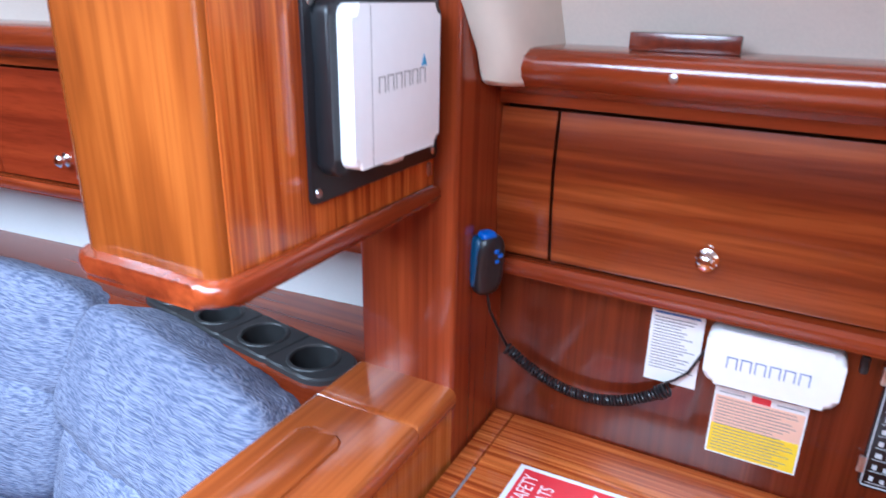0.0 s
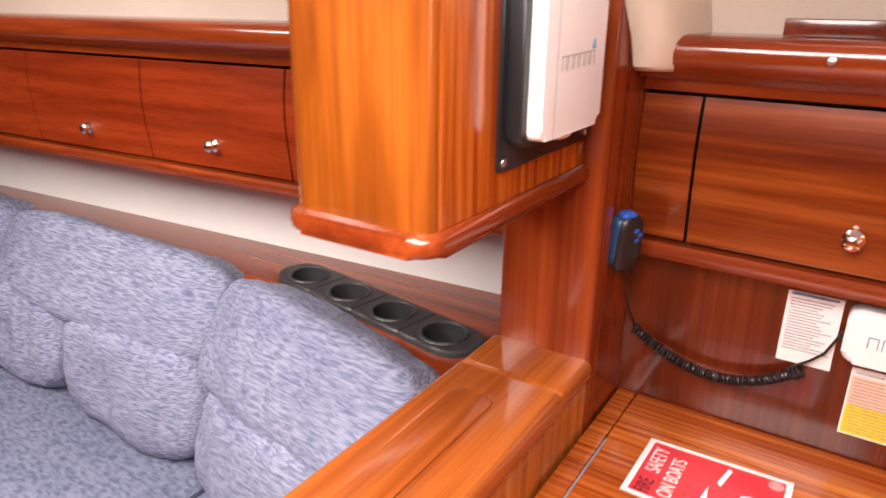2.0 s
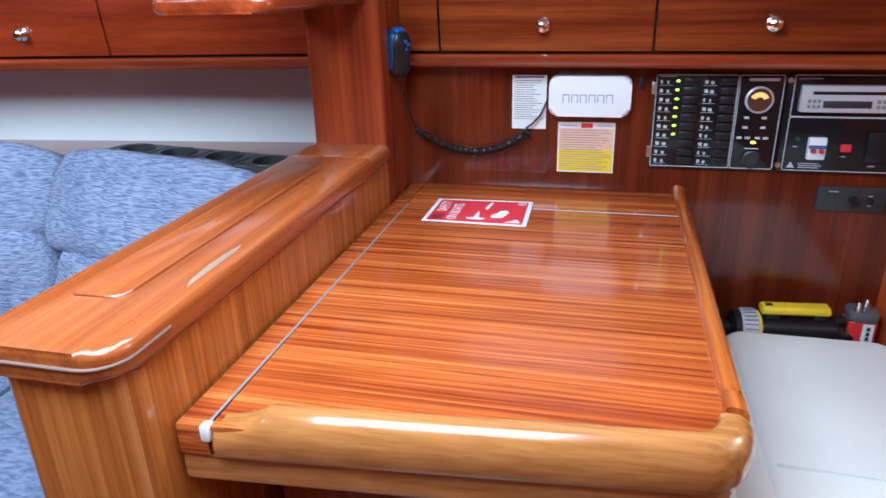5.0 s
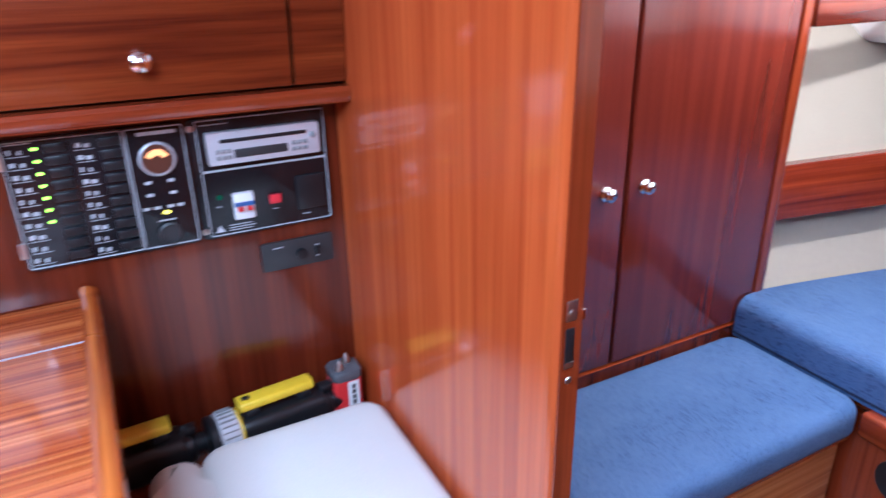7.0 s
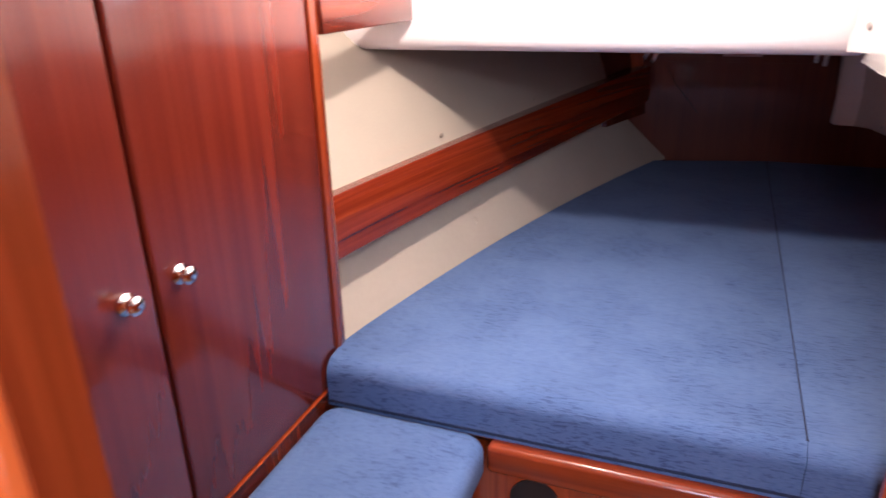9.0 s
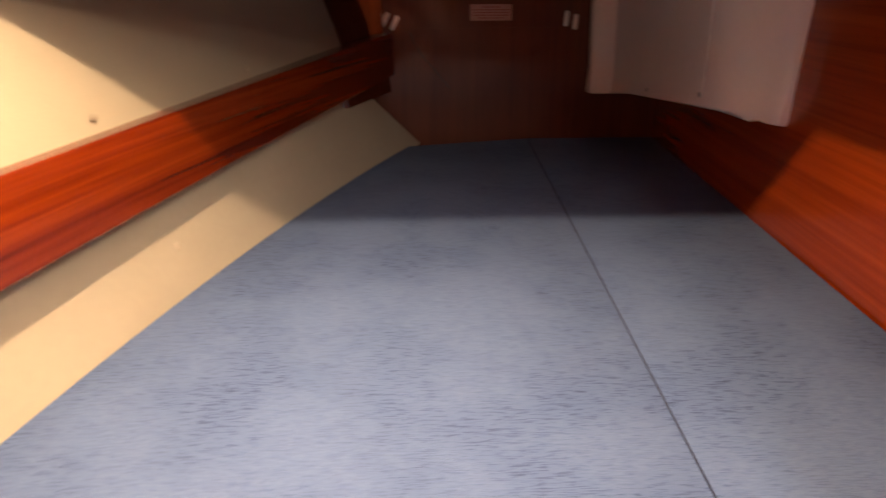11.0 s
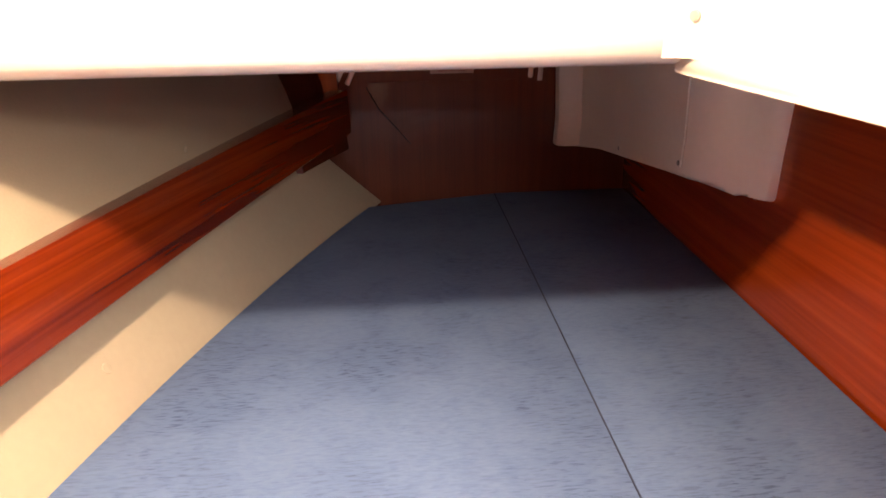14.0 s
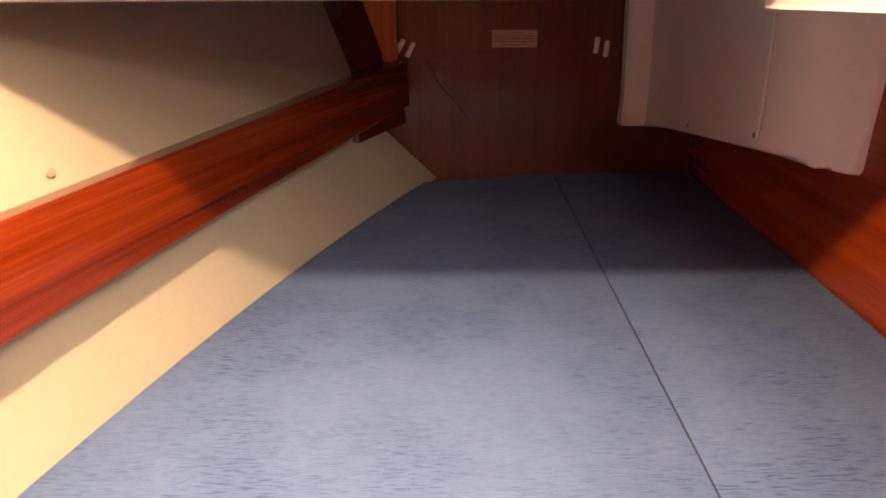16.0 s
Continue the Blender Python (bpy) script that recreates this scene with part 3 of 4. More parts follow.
pw = thing("footwell_portlight", (1.905, -0.168, 1.2), "opening portlight with grey hinges in the white moulding", "window")
part("frame", prism(rounded(1.415, 2.190, 1.233, 1.54, 0.06), "y", -0.168, -0.158, 0.004), M_GEL, pw)
part("pane", prism(rounded(1.455, 2.145, 1.276, 1.51, 0.04), "y", -0.159, -0.154), M_DAYPANE, pw, "bright daylight pane")
part("gasket", box(1.495, 2.083, -0.158, -0.149, 1.266, 1.278, 0.003), M_CHARCOAL, pw, "dark grey rubber gasket")
hg = part("hinge", box(2.095, 2.163, -0.158, -0.140, 1.250, 1.292, 0.006), plain("taupe_plastic", (0.07, 0.06, 0.052), 0.45), pw, "taupe plastic hinge")
for q in (2.093, 2.117, 2.141):
    part("knuckle", lathe([(0.008, 0), (0.0085, 0.002), (0.0085, 0.014), (0.008, 0.016)], pose(q, -0.142, 1.254, 0, 90, 0), 14), M_CHARCOAL, hg, "hinge knuckle")

# ---- nav station ----
tb = thing("chart_table", (-0.1, 0.5, 0.0), "glossy mahogany chart table with rounded raised edges", "table")
out_t = [(-0.452, YW - 0.004), (-0.452, -0.028)] + [(0.185 + 0.075 * math.sin(radians(a)), 0.105 - 0.075 * math.cos(radians(a))) for a in range(0, 91, 15)] + [(0.262, YW - 0.004)]
ap = prism([(u if u < 0.2 else u - 0.004, v + (0.006 if v < 0.2 else 0)) for u, v in out_t], "z", 0.700, 0.748)
bevel(ap, 0.012, 3, [e for e in ap.edges if max(v.co.z for v in e.verts) < 0.701])
part("apron", ap, M_EDGE, tb, "paler mahogany apron under the lid")
lid = prism([(-0.412, 0.902), (-0.404, -0.024)] + out_t[2:-1] + [(0.262, 0.902)], "z", 0.751, 0.797)
part("lid", lid, M_TABLE, tb, "glossy straight-grained lid")
part("back_leaf", prism([(-0.412, YW - 0.004), (-0.412, 0.9045), (0.262, 0.9045), (0.262, YW - 0.004)], "z", 0.751, 0.797, 0.001), M_TABLE, tb)
part("side_leaf", prism([(-0.452, YW - 0.004), (-0.452, -0.026), (-0.410, -0.024), (-0.416, YW - 0.004)], "z", 0.751, 0.797, 0.001), M_TABLE, tb)
part("metal_strip", sheet([[(-0.4125, 0.895, 0.7968), (-0.4105, -0.026, 0.7968)], [(-0.4085, 0.895, 0.7968), (-0.4065, -0.026, 0.7968)]], 0.0012, (0, 0, 1)), plain("dull_aluminium", (0.30, 0.29, 0.29), 0.5, 0.3), tb, "thin aluminium strip along the seam")
part("hinge_line", box(-0.10, 0.232, 0.9025, 0.9043, 0.795, 0.7980), M_RIM, tb, "thin pale hinge line")
part("worn_corner", box(-0.417, -0.403, -0.029, -0.012, 0.775, 0.7985, 0.003), M_PAPER, tb, "white worn corner of the seam")


def fiddle(path, w, h0, h1):
    """A rounded raised edge that follows a path in plan and rises from h0."""
    bb = bmesh.new()
    prof = [(-w / 2 + 0.004, 0), (-w / 2, 0.12), (-w / 2, 0.5), (-w / 2 + 0.004, 0.75), (-w / 2 + 0.011, 0.92), (-w / 2 + 0.02, 1), (w / 2 - 0.010, 1), (w / 2 - 0.004, 0.95), (w / 2 - 0.001, 0.8), (w / 2, 0)]
    rings = []
    for i, (x, y, k) in enumerate(path):
        a, c = path[max(0, i - 1)], path[min(len(path) - 1, i + 1)]
        d = Vector((c[0] - a[0], c[1] - a[1])).normalized()
        rings.append([bb.verts.new((x - d.y * u, y + d.x * u, h0 + (h1 - h0) * k * v)) for u, v in prof])
    for a, c in zip(rings, rings[1:]):
        for i in range(len(prof) - 1):
            bb.faces.new((a[i], a[i + 1], c[i + 1], c[i]))
    bb.faces.new(rings[0])
    bb.faces.new(rings[-1])
    return bb


def front_y(x):
    return -0.026 + (x + 0.40) / 0.585 * 0.055


fp = [(-0.400 + 0.014 * i, front_y(-0.40 + 0.014 * i) + 0.018, 0.69 + 0.31 * (i / 5) ** 2 if i < 5 else 1.0) for i in range(6)]
fp += [(x, front_y(x) + 0.018, 1.0) for x in (-0.25, -0.1, 0.05, 0.15)]
fp += [(0.189 + 0.054 * math.sin(radians(a)), 0.106 - 0.059 * math.cos(radians(a)), 1.0) for a in range(10, 91, 16)]
part("front_fiddle", fiddle(fp, 0.046, 0.7515, 0.817), M_EDGE, tb, "raised rounded front edge of paler wood")
part("side_fiddle", fiddle([(0.246, 0.12, 1.0), (0.246, 0.16, 1.0), (0.246, 0.175, 0.6), (0.246, 0.19, 0.55), (0.246, 0.900, 0.55)], 0.030, 0.796, 0.818), M_OR_Y, tb, "low raised side edge")
part("back_fiddle", fiddle([(0.246, 0.906, 0.55), (0.246, 1.05, 0.55), (0.246, 1.078, 1.1)], 0.030, 0.796, 0.818), M_OR_Y, tb)
part("pedestal", box(-0.40, 0.16, 0.12, 1.08, 0.0, 0.70, 0.004), M_RED_Z, tb, "red mahogany locker under the table")
part("pedestal_door", box(-0.24, 0.14, 0.108, 0.12, 0.05, 0.66, 0.004), M_RED_Z, tb)

card = thing("safety_card", (-0.22, 0.86, 0.798), "red and white fire safety leaflet lying on the chart table", "leaflet")
part("sheet", prism([(-0.341, 0.942), (-0.104, 0.950), (-0.100, 0.772), (-0.343, 0.776)], "z", 0.7985, 0.7997), M_PAPER, card)
part("red_field", prism([(-0.331, 0.933), (-0.114, 0.940), (-0.110, 0.781), (-0.333, 0.785)], "z", 0.7997, 0.8002), M_REDINK, card, "red printed field")


def lettering(body, size, m, mat, parent, label, name="lettering"):
    cu_ = bpy.data.curves.new("tmp_text", "FONT")
    cu_.body, cu_.size, cu_.extrude = body, size, 0.0002
    cu_.align_x, cu_.align_y = "CENTER", "CENTER"
    o = bpy.data.objects.new("tmp_text", cu_)
    me = bpy.data.meshes.new_from_object(o)
    bpy.data.objects.remove(o)
    bb = bmesh.new()
    bb.from_mesh(me)
    bpy.data.meshes.remove(me)
    return part(name, turned(bb, m), mat, parent, label, smooth=False)


lettering("FIRE", 0.036, pose(-0.311, 0.806, 0.8004, 0, 0, 90) @ Matrix.Diagonal((0.62, 1, 1, 1)), M_BLACK, card, "black printed word")
lettering("SAFETY", 0.036, pose(-0.311, 0.884, 0.8004, 0, 0, 90) @ Matrix.Diagonal((0.62, 1, 1, 1)), M_PAPER, card, "white printed word")
lettering("ON BOATS", 0.034, pose(-0.277, 0.850, 0.8004, 0, 0, 90) @ Matrix.Diagonal((0.66, 1, 1, 1)), M_PAPER, card, "white printed words")
sil = bmesh.new()
for pts in ([(-0.245, 0.812), (-0.240, 0.800), (-0.205, 0.800), (-0.198, 0.812), (-0.215, 0.814), (-0.222, 0.862), (-0.228, 0.814)],
            [(-0.212, 0.880), (-0.205, 0.872), (-0.196, 0.922), (-0.203, 0.928)],
            [(-0.190, 0.822), (-0.183, 0.815), (-0.160, 0.818), (-0.150, 0.860), (-0.158, 0.872), (-0.172, 0.866), (-0.176, 0.85), (-0.186, 0.84)],
            [(-0.152, 0.790), (-0.118, 0.789), (-0.118, 0.800), (-0.128, 0.812), (-0.136, 0.80)]):
    join(sil, prism(pts, "z", 0.8002, 0.8006))
part("boat_silhouette", sil, M_PAPER, card, "white boat silhouettes", smooth=False)
part("seal", lathe([(0.012, 0), (0.012, 0.0004), (0.009, 0.0004)], pose(-0.128, 0.925, 0.8002), 18), plain("pale_red_print", (0.75, 0.30, 0.30), 0.4), card, "round pale crest")

ns = thing("nav_seat", (0.53, 0.6, 0.0), "white vinyl seat cushion on a mahogany seat box", "seat")
part("box", box(0.29, XB - 0.004, 0.24, 0.932, 0.0, 0.393, 0.004), M_RED_Z, ns)
part("back_ledge", box(0.17, XB - 0.004, 0.932, YW - 0.002, 0.407, 0.435, 0.002), M_RED_X, ns)
part("cushion", slab(0.364, XB - 0.006, 0.225, 0.938, 0.05, 0.393, 0.510, 0.030, 0.004), M_SEAT, ns)
part("side_roll", slab(0.272, 0.372, 0.225, 0.938, 0.045, 0.393, 0.502, 0.030, 0.002), M_SEAT, ns, "padded roll along the cushion edge")
part("welt", tube([(0.392, 0.420, 0.5110), (0.403, 0.416, 0.5132), (0.550, 0.408, 0.5140), (0.660, 0.403, 0.5125), (0.700, 0.402, 0.5103), (0.728, 0.401, 0.4995)], 0.003, 8), plain("grey_white_welt", (0.68, 0.66, 0.62), 0.5), ns, "stitched seam")


def flashlight(x, y, z, turn):
    f = thing("flashlight", (x, y, z), "black hand lamp with a yellow handle and silver lens ring", "flashlight", "hand lamps behind the seat")
    m = pose(x, y, z, 0, 0, turn)

    def put(name, bb, mat, label="", parent=None):
        return part(name, turned(bb, m), mat, parent or f, label)
    ax = pose(-0.085, 0, 0.05, 0, 90, 0)
    head = put("lens_ring", lathe([(0.046, -0.035), (0.050, -0.03), (0.050, 0.004), (0.046, 0.008)], ax, 28), M_SILVER, "ribbed silver ring")
    rb = bmesh.new()
    for i in range(28):
        a = 2 * math.pi * i / 28
        bb = box(-0.002, 0.002, -0.0015, 0.0015, -0.028, 0.002)
        join(rb, turned(bb, ax @ pose(0.0505 * math.cos(a), 0.0505 * math.sin(a), 0, 0, 0, math.degrees(a))))
    put("ribs", rb, M_GREY, "", head)
    put("bezel", lathe([(0.040, -0.052), (0.049, -0.048), (0.049, -0.034), (0.040, -0.034)], ax, 28), M_BLACK)
    put("yellow_band", lathe([(0.047, 0.008), (0.047, 0.012), (0.04, 0.012)], ax, 28), M_YELLOW)
    put("body", prism(rounded(-0.038, 0.038, 0.008, 0.082, 0.018), "x", -0.075, 0.105, 0.008, 3), M_BLACK)
    put("tail", lathe([(0.034, 0), (0.030, 0.015), (0.022, 0.02), (0.020, 0.04), (0.012, 0.045)], pose(0.105, 0, 0.042, 0, 90, 0), 18), M_BLACK)
    h = put("handle", prism(rounded(-0.02, 0.02, 0.098, 0.118, 0.006), "x", -0.070, 0.085, 0.004), M_YELLOW, "yellow grip")
    put("handle_post", box(-0.06, -0.03, -0.016, 0.016, 0.08, 0.100, 0.004), M_BLACK)
    put("handle_post", box(0.05, 0.08, -0.016, 0.016, 0.08, 0.100, 0.004), M_BLACK)
    put("switch", box(-0.062, -0.045, -0.006, 0.006, 0.117, 0.121, 0.002), M_BLACK, "", h)
    put("clip", box(0.10, 0.13, -0.012, 0.012, 0.072, 0.09, 0.005), M_BLACK)
    return f


flashlight(0.528, 0.992, 0.435, 6)
flashlight(0.245, 0.985, 0.435, 4)
bt = thing("lantern_battery", (0.692, 1.02, 0.435), "red and white lantern battery with wire terminals", "battery")
part("case", prism(rounded(0.660, 0.724, 0.988, 1.050, 0.010), "z", 0.435, 0.522, 0.003), M_REDBAT, bt)
part("top_cover", prism(rounded(0.659, 0.725, 0.987, 1.051, 0.011), "z", 0.522, 0.543, 0.005), plain("smoky_plastic", (0.10, 0.10, 0.11), 0.25), bt, "grey plastic top")
part("label_stripe", box(0.690, 0.715, 0.9872, 0.9885, 0.439, 0.519), M_PAPER, bt, "white label stripe")
pb = bmesh.new()
for i in range(5):
    box(0.699, 0.707, 0.9866, 0.9873, 0.449 + 0.013 * i, 0.459 + 0.013 * i, bm=pb)
part("label_print", pb, M_BLACK, bt, "black upright marks", smooth=False)
for q in (-1, 1):
    part("terminal", lathe([(0.010, 0), (0.010, 0.003), (0.008, 0.008), (0.006, 0.014), (0.002, 0.022)], pose(0.692 + 0.012 * q, 1.02 + 0.012 * q, 0.543), 10), M_STEEL, bt, "spring terminal")


# overhead lockers, nav side
def nav_face(x):
    return 1.047 - 0.035 * (x + 0.45)


def saloon_face(x):
    return 0.935 + 0.075 * (x + 1.47)


BOW = ((1.150, 0.004), (1.19, 0.0), (1.24, -0.006), (1.30, -0.009), (1.35, -0.006), (1.405, 0.002))


def locker_front(x0, x1, face, thick, mat, name, parent):
    rows = [[(x, face(x) + o, z) for z, o in BOW] for x in (x0, (x0 + x1) / 2, x1)]
    bb = sheet(rows, thick, (0, 1, 0))
    return part(name, bb, mat, parent)


def locker_row(tag, x0, x1, face, doors, fillers, label, mat, knob_z):
    t = thing("overhead_locker", ((x0 + x1) / 2, face((x0 + x1) / 2), 1.11), label, "locker", tag)
    def run(prof):
        return sheet([[(x, face(x) + dy, z) for dy, z in prof] for x in (x0, (x0 + x1) / 2, x1)], 0.012, (0, 1, 0))
    # Black sheet close behind the doors stands in for shade in their gaps.
    part("back", sheet([[(x, face(x) + 0.03, z) for z in (1.12, 1.44)] for x in (x0, x1)], 0.02, (0, 1, 0)), M_BLACK, t, "black sheet standing in for the shade behind the door gaps")
    bb = sheet([[(x, face(x) + dy, z) for dy, z in ((-0.012, 1.118), (-0.016, 1.126), (-0.016, 1.136), (-0.010, 1.143), (0.02, 1.1445))] for x in (x0, x1)], 0.03, (0, 1, -0.02))
    part("bottom_trim", bb, M_RED_X, t, "rounded mahogany trim")
    part("bottom", sheet([[(x, face(x) - 0.01, 1.114), (x, face(x) + 0.2, 1.114)] for x in (x0, x1)], 0.004, (0, 0, 1)), M_RED_X, t)
    top = [(0.03, 1.412), (-0.01, 1.413), (-0.012, 1.43), (-0.035, 1.440), (-0.060, 1.448), (-0.074, 1.462), (-0.079, 1.478), (-0.076, 1.494), (-0.066, 1.503), (-0.05, 1.506), (0.03, 1.507)]
    part("top_rail", sheet([[(x, face(x) + dy, z) for dy, z in top] for x in (x0, x1)], 0.02, (0, 1, 0)), M_RED_X, t, "rounded mahogany rail")
    for a, c in fillers:
        locker_front(a, c, face, 0.016, mat, "end_panel", t)
    for a, c in doors:
        d = locker_front(a, c, face, 0.016, mat, "door", t)
        xm = (a + c) / 2
        round_knob(d, (xm, face(xm) - 0.001, knob_z), (90, 0, 0))
    return t


NAVV = wood("mahogany_locker_nav", 0, (0.105, 0.015, 0.004), (0.19, 0.032, 0.006), (0.28, 0.060, 0.012), 24, 0.2, 0.4, 0.6, 0.012, spread=0.15)
SALV = wood("mahogany_locker_saloon", 0, (0.16, 0.018, 0.005), (0.23, 0.028, 0.007), (0.30, 0.042, 0.010), 14, 0.2, 0.45)
locker_row("nav lockers", -0.455, XB - 0.002, nav_face, ((-0.352, 0.150), (0.156, 0.642)), ((-0.455, -0.358), (0.648, XB - 0.002)), "mahogany overhead lockers with two chrome-knobbed doors", NAVV, 1.208)
locker_row("saloon lockers", -4.0, -0.66, saloon_face, ((-1.715, -1.240), (-2.20, -1.72), (-2.70, -2.205), (-3.3, -2.705)), ((-1.234, -0.66), (-4.0, -3.306)), "dark red mahogany overhead lockers above the settee", SALV, 1.208)
for x, y, z in ((-0.173, nav_face(-0.173) - 0.079, 1.477),):
    s_ = thing("rail_screw", (x, y, z), "small steel screw head in the locker rail", "screw")
    part("head", lathe([(0.007, 0), (0.006, 0.002), (0.001, 0.003)], pose(x, y + 0.001, z, 90, 0, 0), 14), M_STEEL, s_)
wb = thing("wooden_block", (-0.17, 1.0, 1.507), "small dark wooden block standing on the locker rail", "block")
part("block", box(-0.248, -0.100, 1.005, 1.022, 1.507, 1.532, 0.002), M_DEEP_Y, wb)

# cabin side above the nav lockers
def side_y(z):
    return 1.075 - 0.42 * (z - 1.5)


def coach_side(x0, x1):
    return sheet([[(x, side_y(z), z) for z in (1.46, 1.55, 1.65, 1.8, 1.96)] for x in (x0, (x0 + x1) / 2, x1)], 0.03, (0, 1, 0))


setting("cabin_side_aft", coach_side(-0.46, XB), M_LINER, "cream moulded cabin side under the window")
setting("cabin_side_forward", sheet([[(x, saloon_face(x) + 0.03 - 0.3 * (z - 1.5), z) for z in (1.48, 1.6, 1.96)] for x in (-4.0, -0.64)], 0.03, (0, 1, 0)), M_LINER, "cream moulded cabin side over the saloon lockers")
PILLAR = ((1.448, -0.455, 0.965), (1.456, -0.456, 0.950), (1.50, -0.457, 0.932), (1.58, -0.466, 0.885), (1.65, -0.484, 0.845), (1.80, -0.494, 0.760), (1.95, -0.496, 0.680))
pr = sheet([[(x + a, y + d, z) for a, d in ((0.0, 0.03), (0.0, 0.012), (0.006, 0.002), (0.018, 0.0), (0.045, 0.004), (0.060, 0.018), (0.070, 0.045), (0.082, 0.10), (0.10, 0.16))] for z, x, y in PILLAR], 0.008, (0, 1, 0))
setting("moulded_pillar", pr, plain("cream_moulding", (0.64, 0.56, 0.46), 0.4, vary=0.03), "cream moulded pillar beside the bulkhead")
po = thing("cabin_portlight", (0.05, 1.03, 1.63), "opening cabin window with a white frame and grey hinge", "window")
tilt = pose(0.02, 1.016, 1.619, 22.8, 0, 0)
part("frame", turned(prism(rounded(-0.335, 0.42, 0.012, 0.27, 0.06), "y", -0.012, 0.004, 0.004), tilt), M_PLASTIC, po)
part("gasket", turned(prism(rounded(-0.318, 0.403, 0.026, 0.255, 0.05), "y", -0.016, -0.011, 0.002), tilt), M_CHARCOAL, po, "dark rubber gasket")
part("pane", turned(prism(rounded(-0.305, 0.390, 0.036, 0.245, 0.045), "y", -0.019, -0.0155), tilt), M_DAYPANE, po, "bright daylight pane")
hn = part("hinge", turned(box(-0.27, -0.185, -0.032, -0.012, 0.0, 0.042, 0.005), tilt), M_CHARCOAL, po, "dark grey plastic hinge")
for dx in (-0.262, -0.208):
    part("hinge_plate", turned(box(dx - 0.005, dx + 0.022, -0.036, -0.03, 0.0, 0.060, 0.002), tilt), plain("light_grey_plastic", (0.36, 0.36, 0.38), 0.4), hn)
    for k in range(4):
        part("rib", turned(box(dx - 0.001, dx + 0.018, -0.0375, -0.0355, 0.008 + 0.0125 * k, 0.013 + 0.0125 * k, 0.0008), tilt), M_SILVER, hn, "raised grip rib")
ls_x, ls_z = -1.30, 1.60
ls_y = saloon_face(ls_x) + 0.03 - 0.3 * (ls_z - 1.5)
sc3 = thing("liner_screw", (ls_x, ls_y, ls_z), "steel screw head in the cream lining over the saloon lockers", "screw")
part("head", lathe([(0.008, 0), (0.007, 0.003), (0.001, 0.004)], pose(ls_x, ls_y - 0.001, ls_z, 107, 0, 0), 14), M_STEEL, sc3)
sc2 = thing("liner_screw", (-0.405, 1.04, 1.57), "steel screw head in the cream lining", "screw")
part("head", lathe([(0.008, 0), (0.007, 0.003), (0.001, 0.004)], pose(-0.392, side_y(1.567) - 0.001, 1.567, 113, 0, 0), 14), M_STEEL, sc2)

# half bulkhead, post and overhead box
GOLDEN = wood("mahogany_rubbed", 2, (0.44, 0.15, 0.03), (0.52, 0.20, 0.05), (0.60, 0.28, 0.09), 60)
hb = thing("half_bulkhead", (-0.55, 0.4, 0.0), "mahogany half bulkhead with a thick rounded cap", "partition")
part("panel", prism(rounded(-0.640, -0.458, -0.095, 0.893, (0.035, 0.035, 0, 0), 5), "z", 0.0, 0.905), wood("mahogany_partition", 2, (0.35, 0.096, 0.014), (0.45, 0.138, 0.020), (0.56, 0.200, 0.040), 48, pore=0.6, spread=0.2), hb)


def cap(y0, y1, r):
    bb = prism(rounded(-0.656, -0.450, y0, y1, (r, r, 0, 0), 6), "z", 0.903, 0.945)
    bevel(bb, 0.016, 4, [e for e in bb.edges if abs(e.verts[0].co.z - e.verts[1].co.z) < 1e-6 and min(v.co.y for v in e.verts) < y1 - 0.001])
    return bb


M_CAP = wood("mahogany_cap", 1, (0.27, 0.060, 0.012), (0.345, 0.084, 0.017), (0.42, 0.112, 0.024), 34, pore=0.4)
part("cap", cap(-0.112, 0.764, 0.045), M_CAP, hb, "rounded worn mahogany cap")
part("cap_end", cap(0.766, 0.893, 0.0), M_CAP, hb, "short end piece of the cap")
pad = prism(rounded(-0.612, -0.531, 0.018, 0.688, (0.010, 0.024, 0.020, 0.020), 5), "z", 0.940, 0.9485)
bevel(pad, 0.006, 3, [e for e in pad.edges if min(v.co.z for v in e.verts) > 0.948])
part("cap_inlay", pad, M_CAP, hb, "raised inlay with softened edges in the cap")
# Pale patch: worn varnish plus a painted highlight at the cap's edge.
M_WORN_GLINT = plain("worn_varnish_highlight", (0.36, 0.22, 0.15), 0.6, vary=0.25, grain=300)
part("worn_highlight", prism([(-0.4685, 0.07), (-0.4685, 0.20), (-0.474, 0.225), (-0.480, 0.19), (-0.482, 0.14), (-0.477, 0.09)], "z", 0.9445, 0.9455), M_WORN_GLINT, hb, "patch of worn varnish with the cap's highlight painted in")
part("worn_rim", tube([(-0.645, -0.078, 0.924)] + [(-0.609 - 0.0465 * math.cos(radians(k)), -0.067 - 0.0465 * math.sin(radians(k)), 0.924) for k in range(0, 91, 15)] + [(-0.497 + 0.0465 * math.sin(radians(k)), -0.067 - 0.0465 * math.cos(radians(k)), 0.924) for k in range(0, 91, 15)] + [(-0.4505, 0.0, 0.925)], 0.0024, 8), plain("worn_grey_rim", (0.20, 0.12, 0.09), 0.65), hb, "grey rubbed rim of the cap")
part("worn_stile", prism([(-0.493 + q * math.sin(radians(k)), -0.060 - q * math.cos(radians(k))) for q, ks in ((0.0358, range(42, 61, 6)), (0.0340, range(60, 41, -6))) for k in ks], "z", 0.30, 0.902), GOLDEN, hb, "pale rubbed corner of the partition")
post = thing("bulkhead_post", (-0.55, 1.0, 0.0), "upright red mahogany post between nav station and saloon", "post")
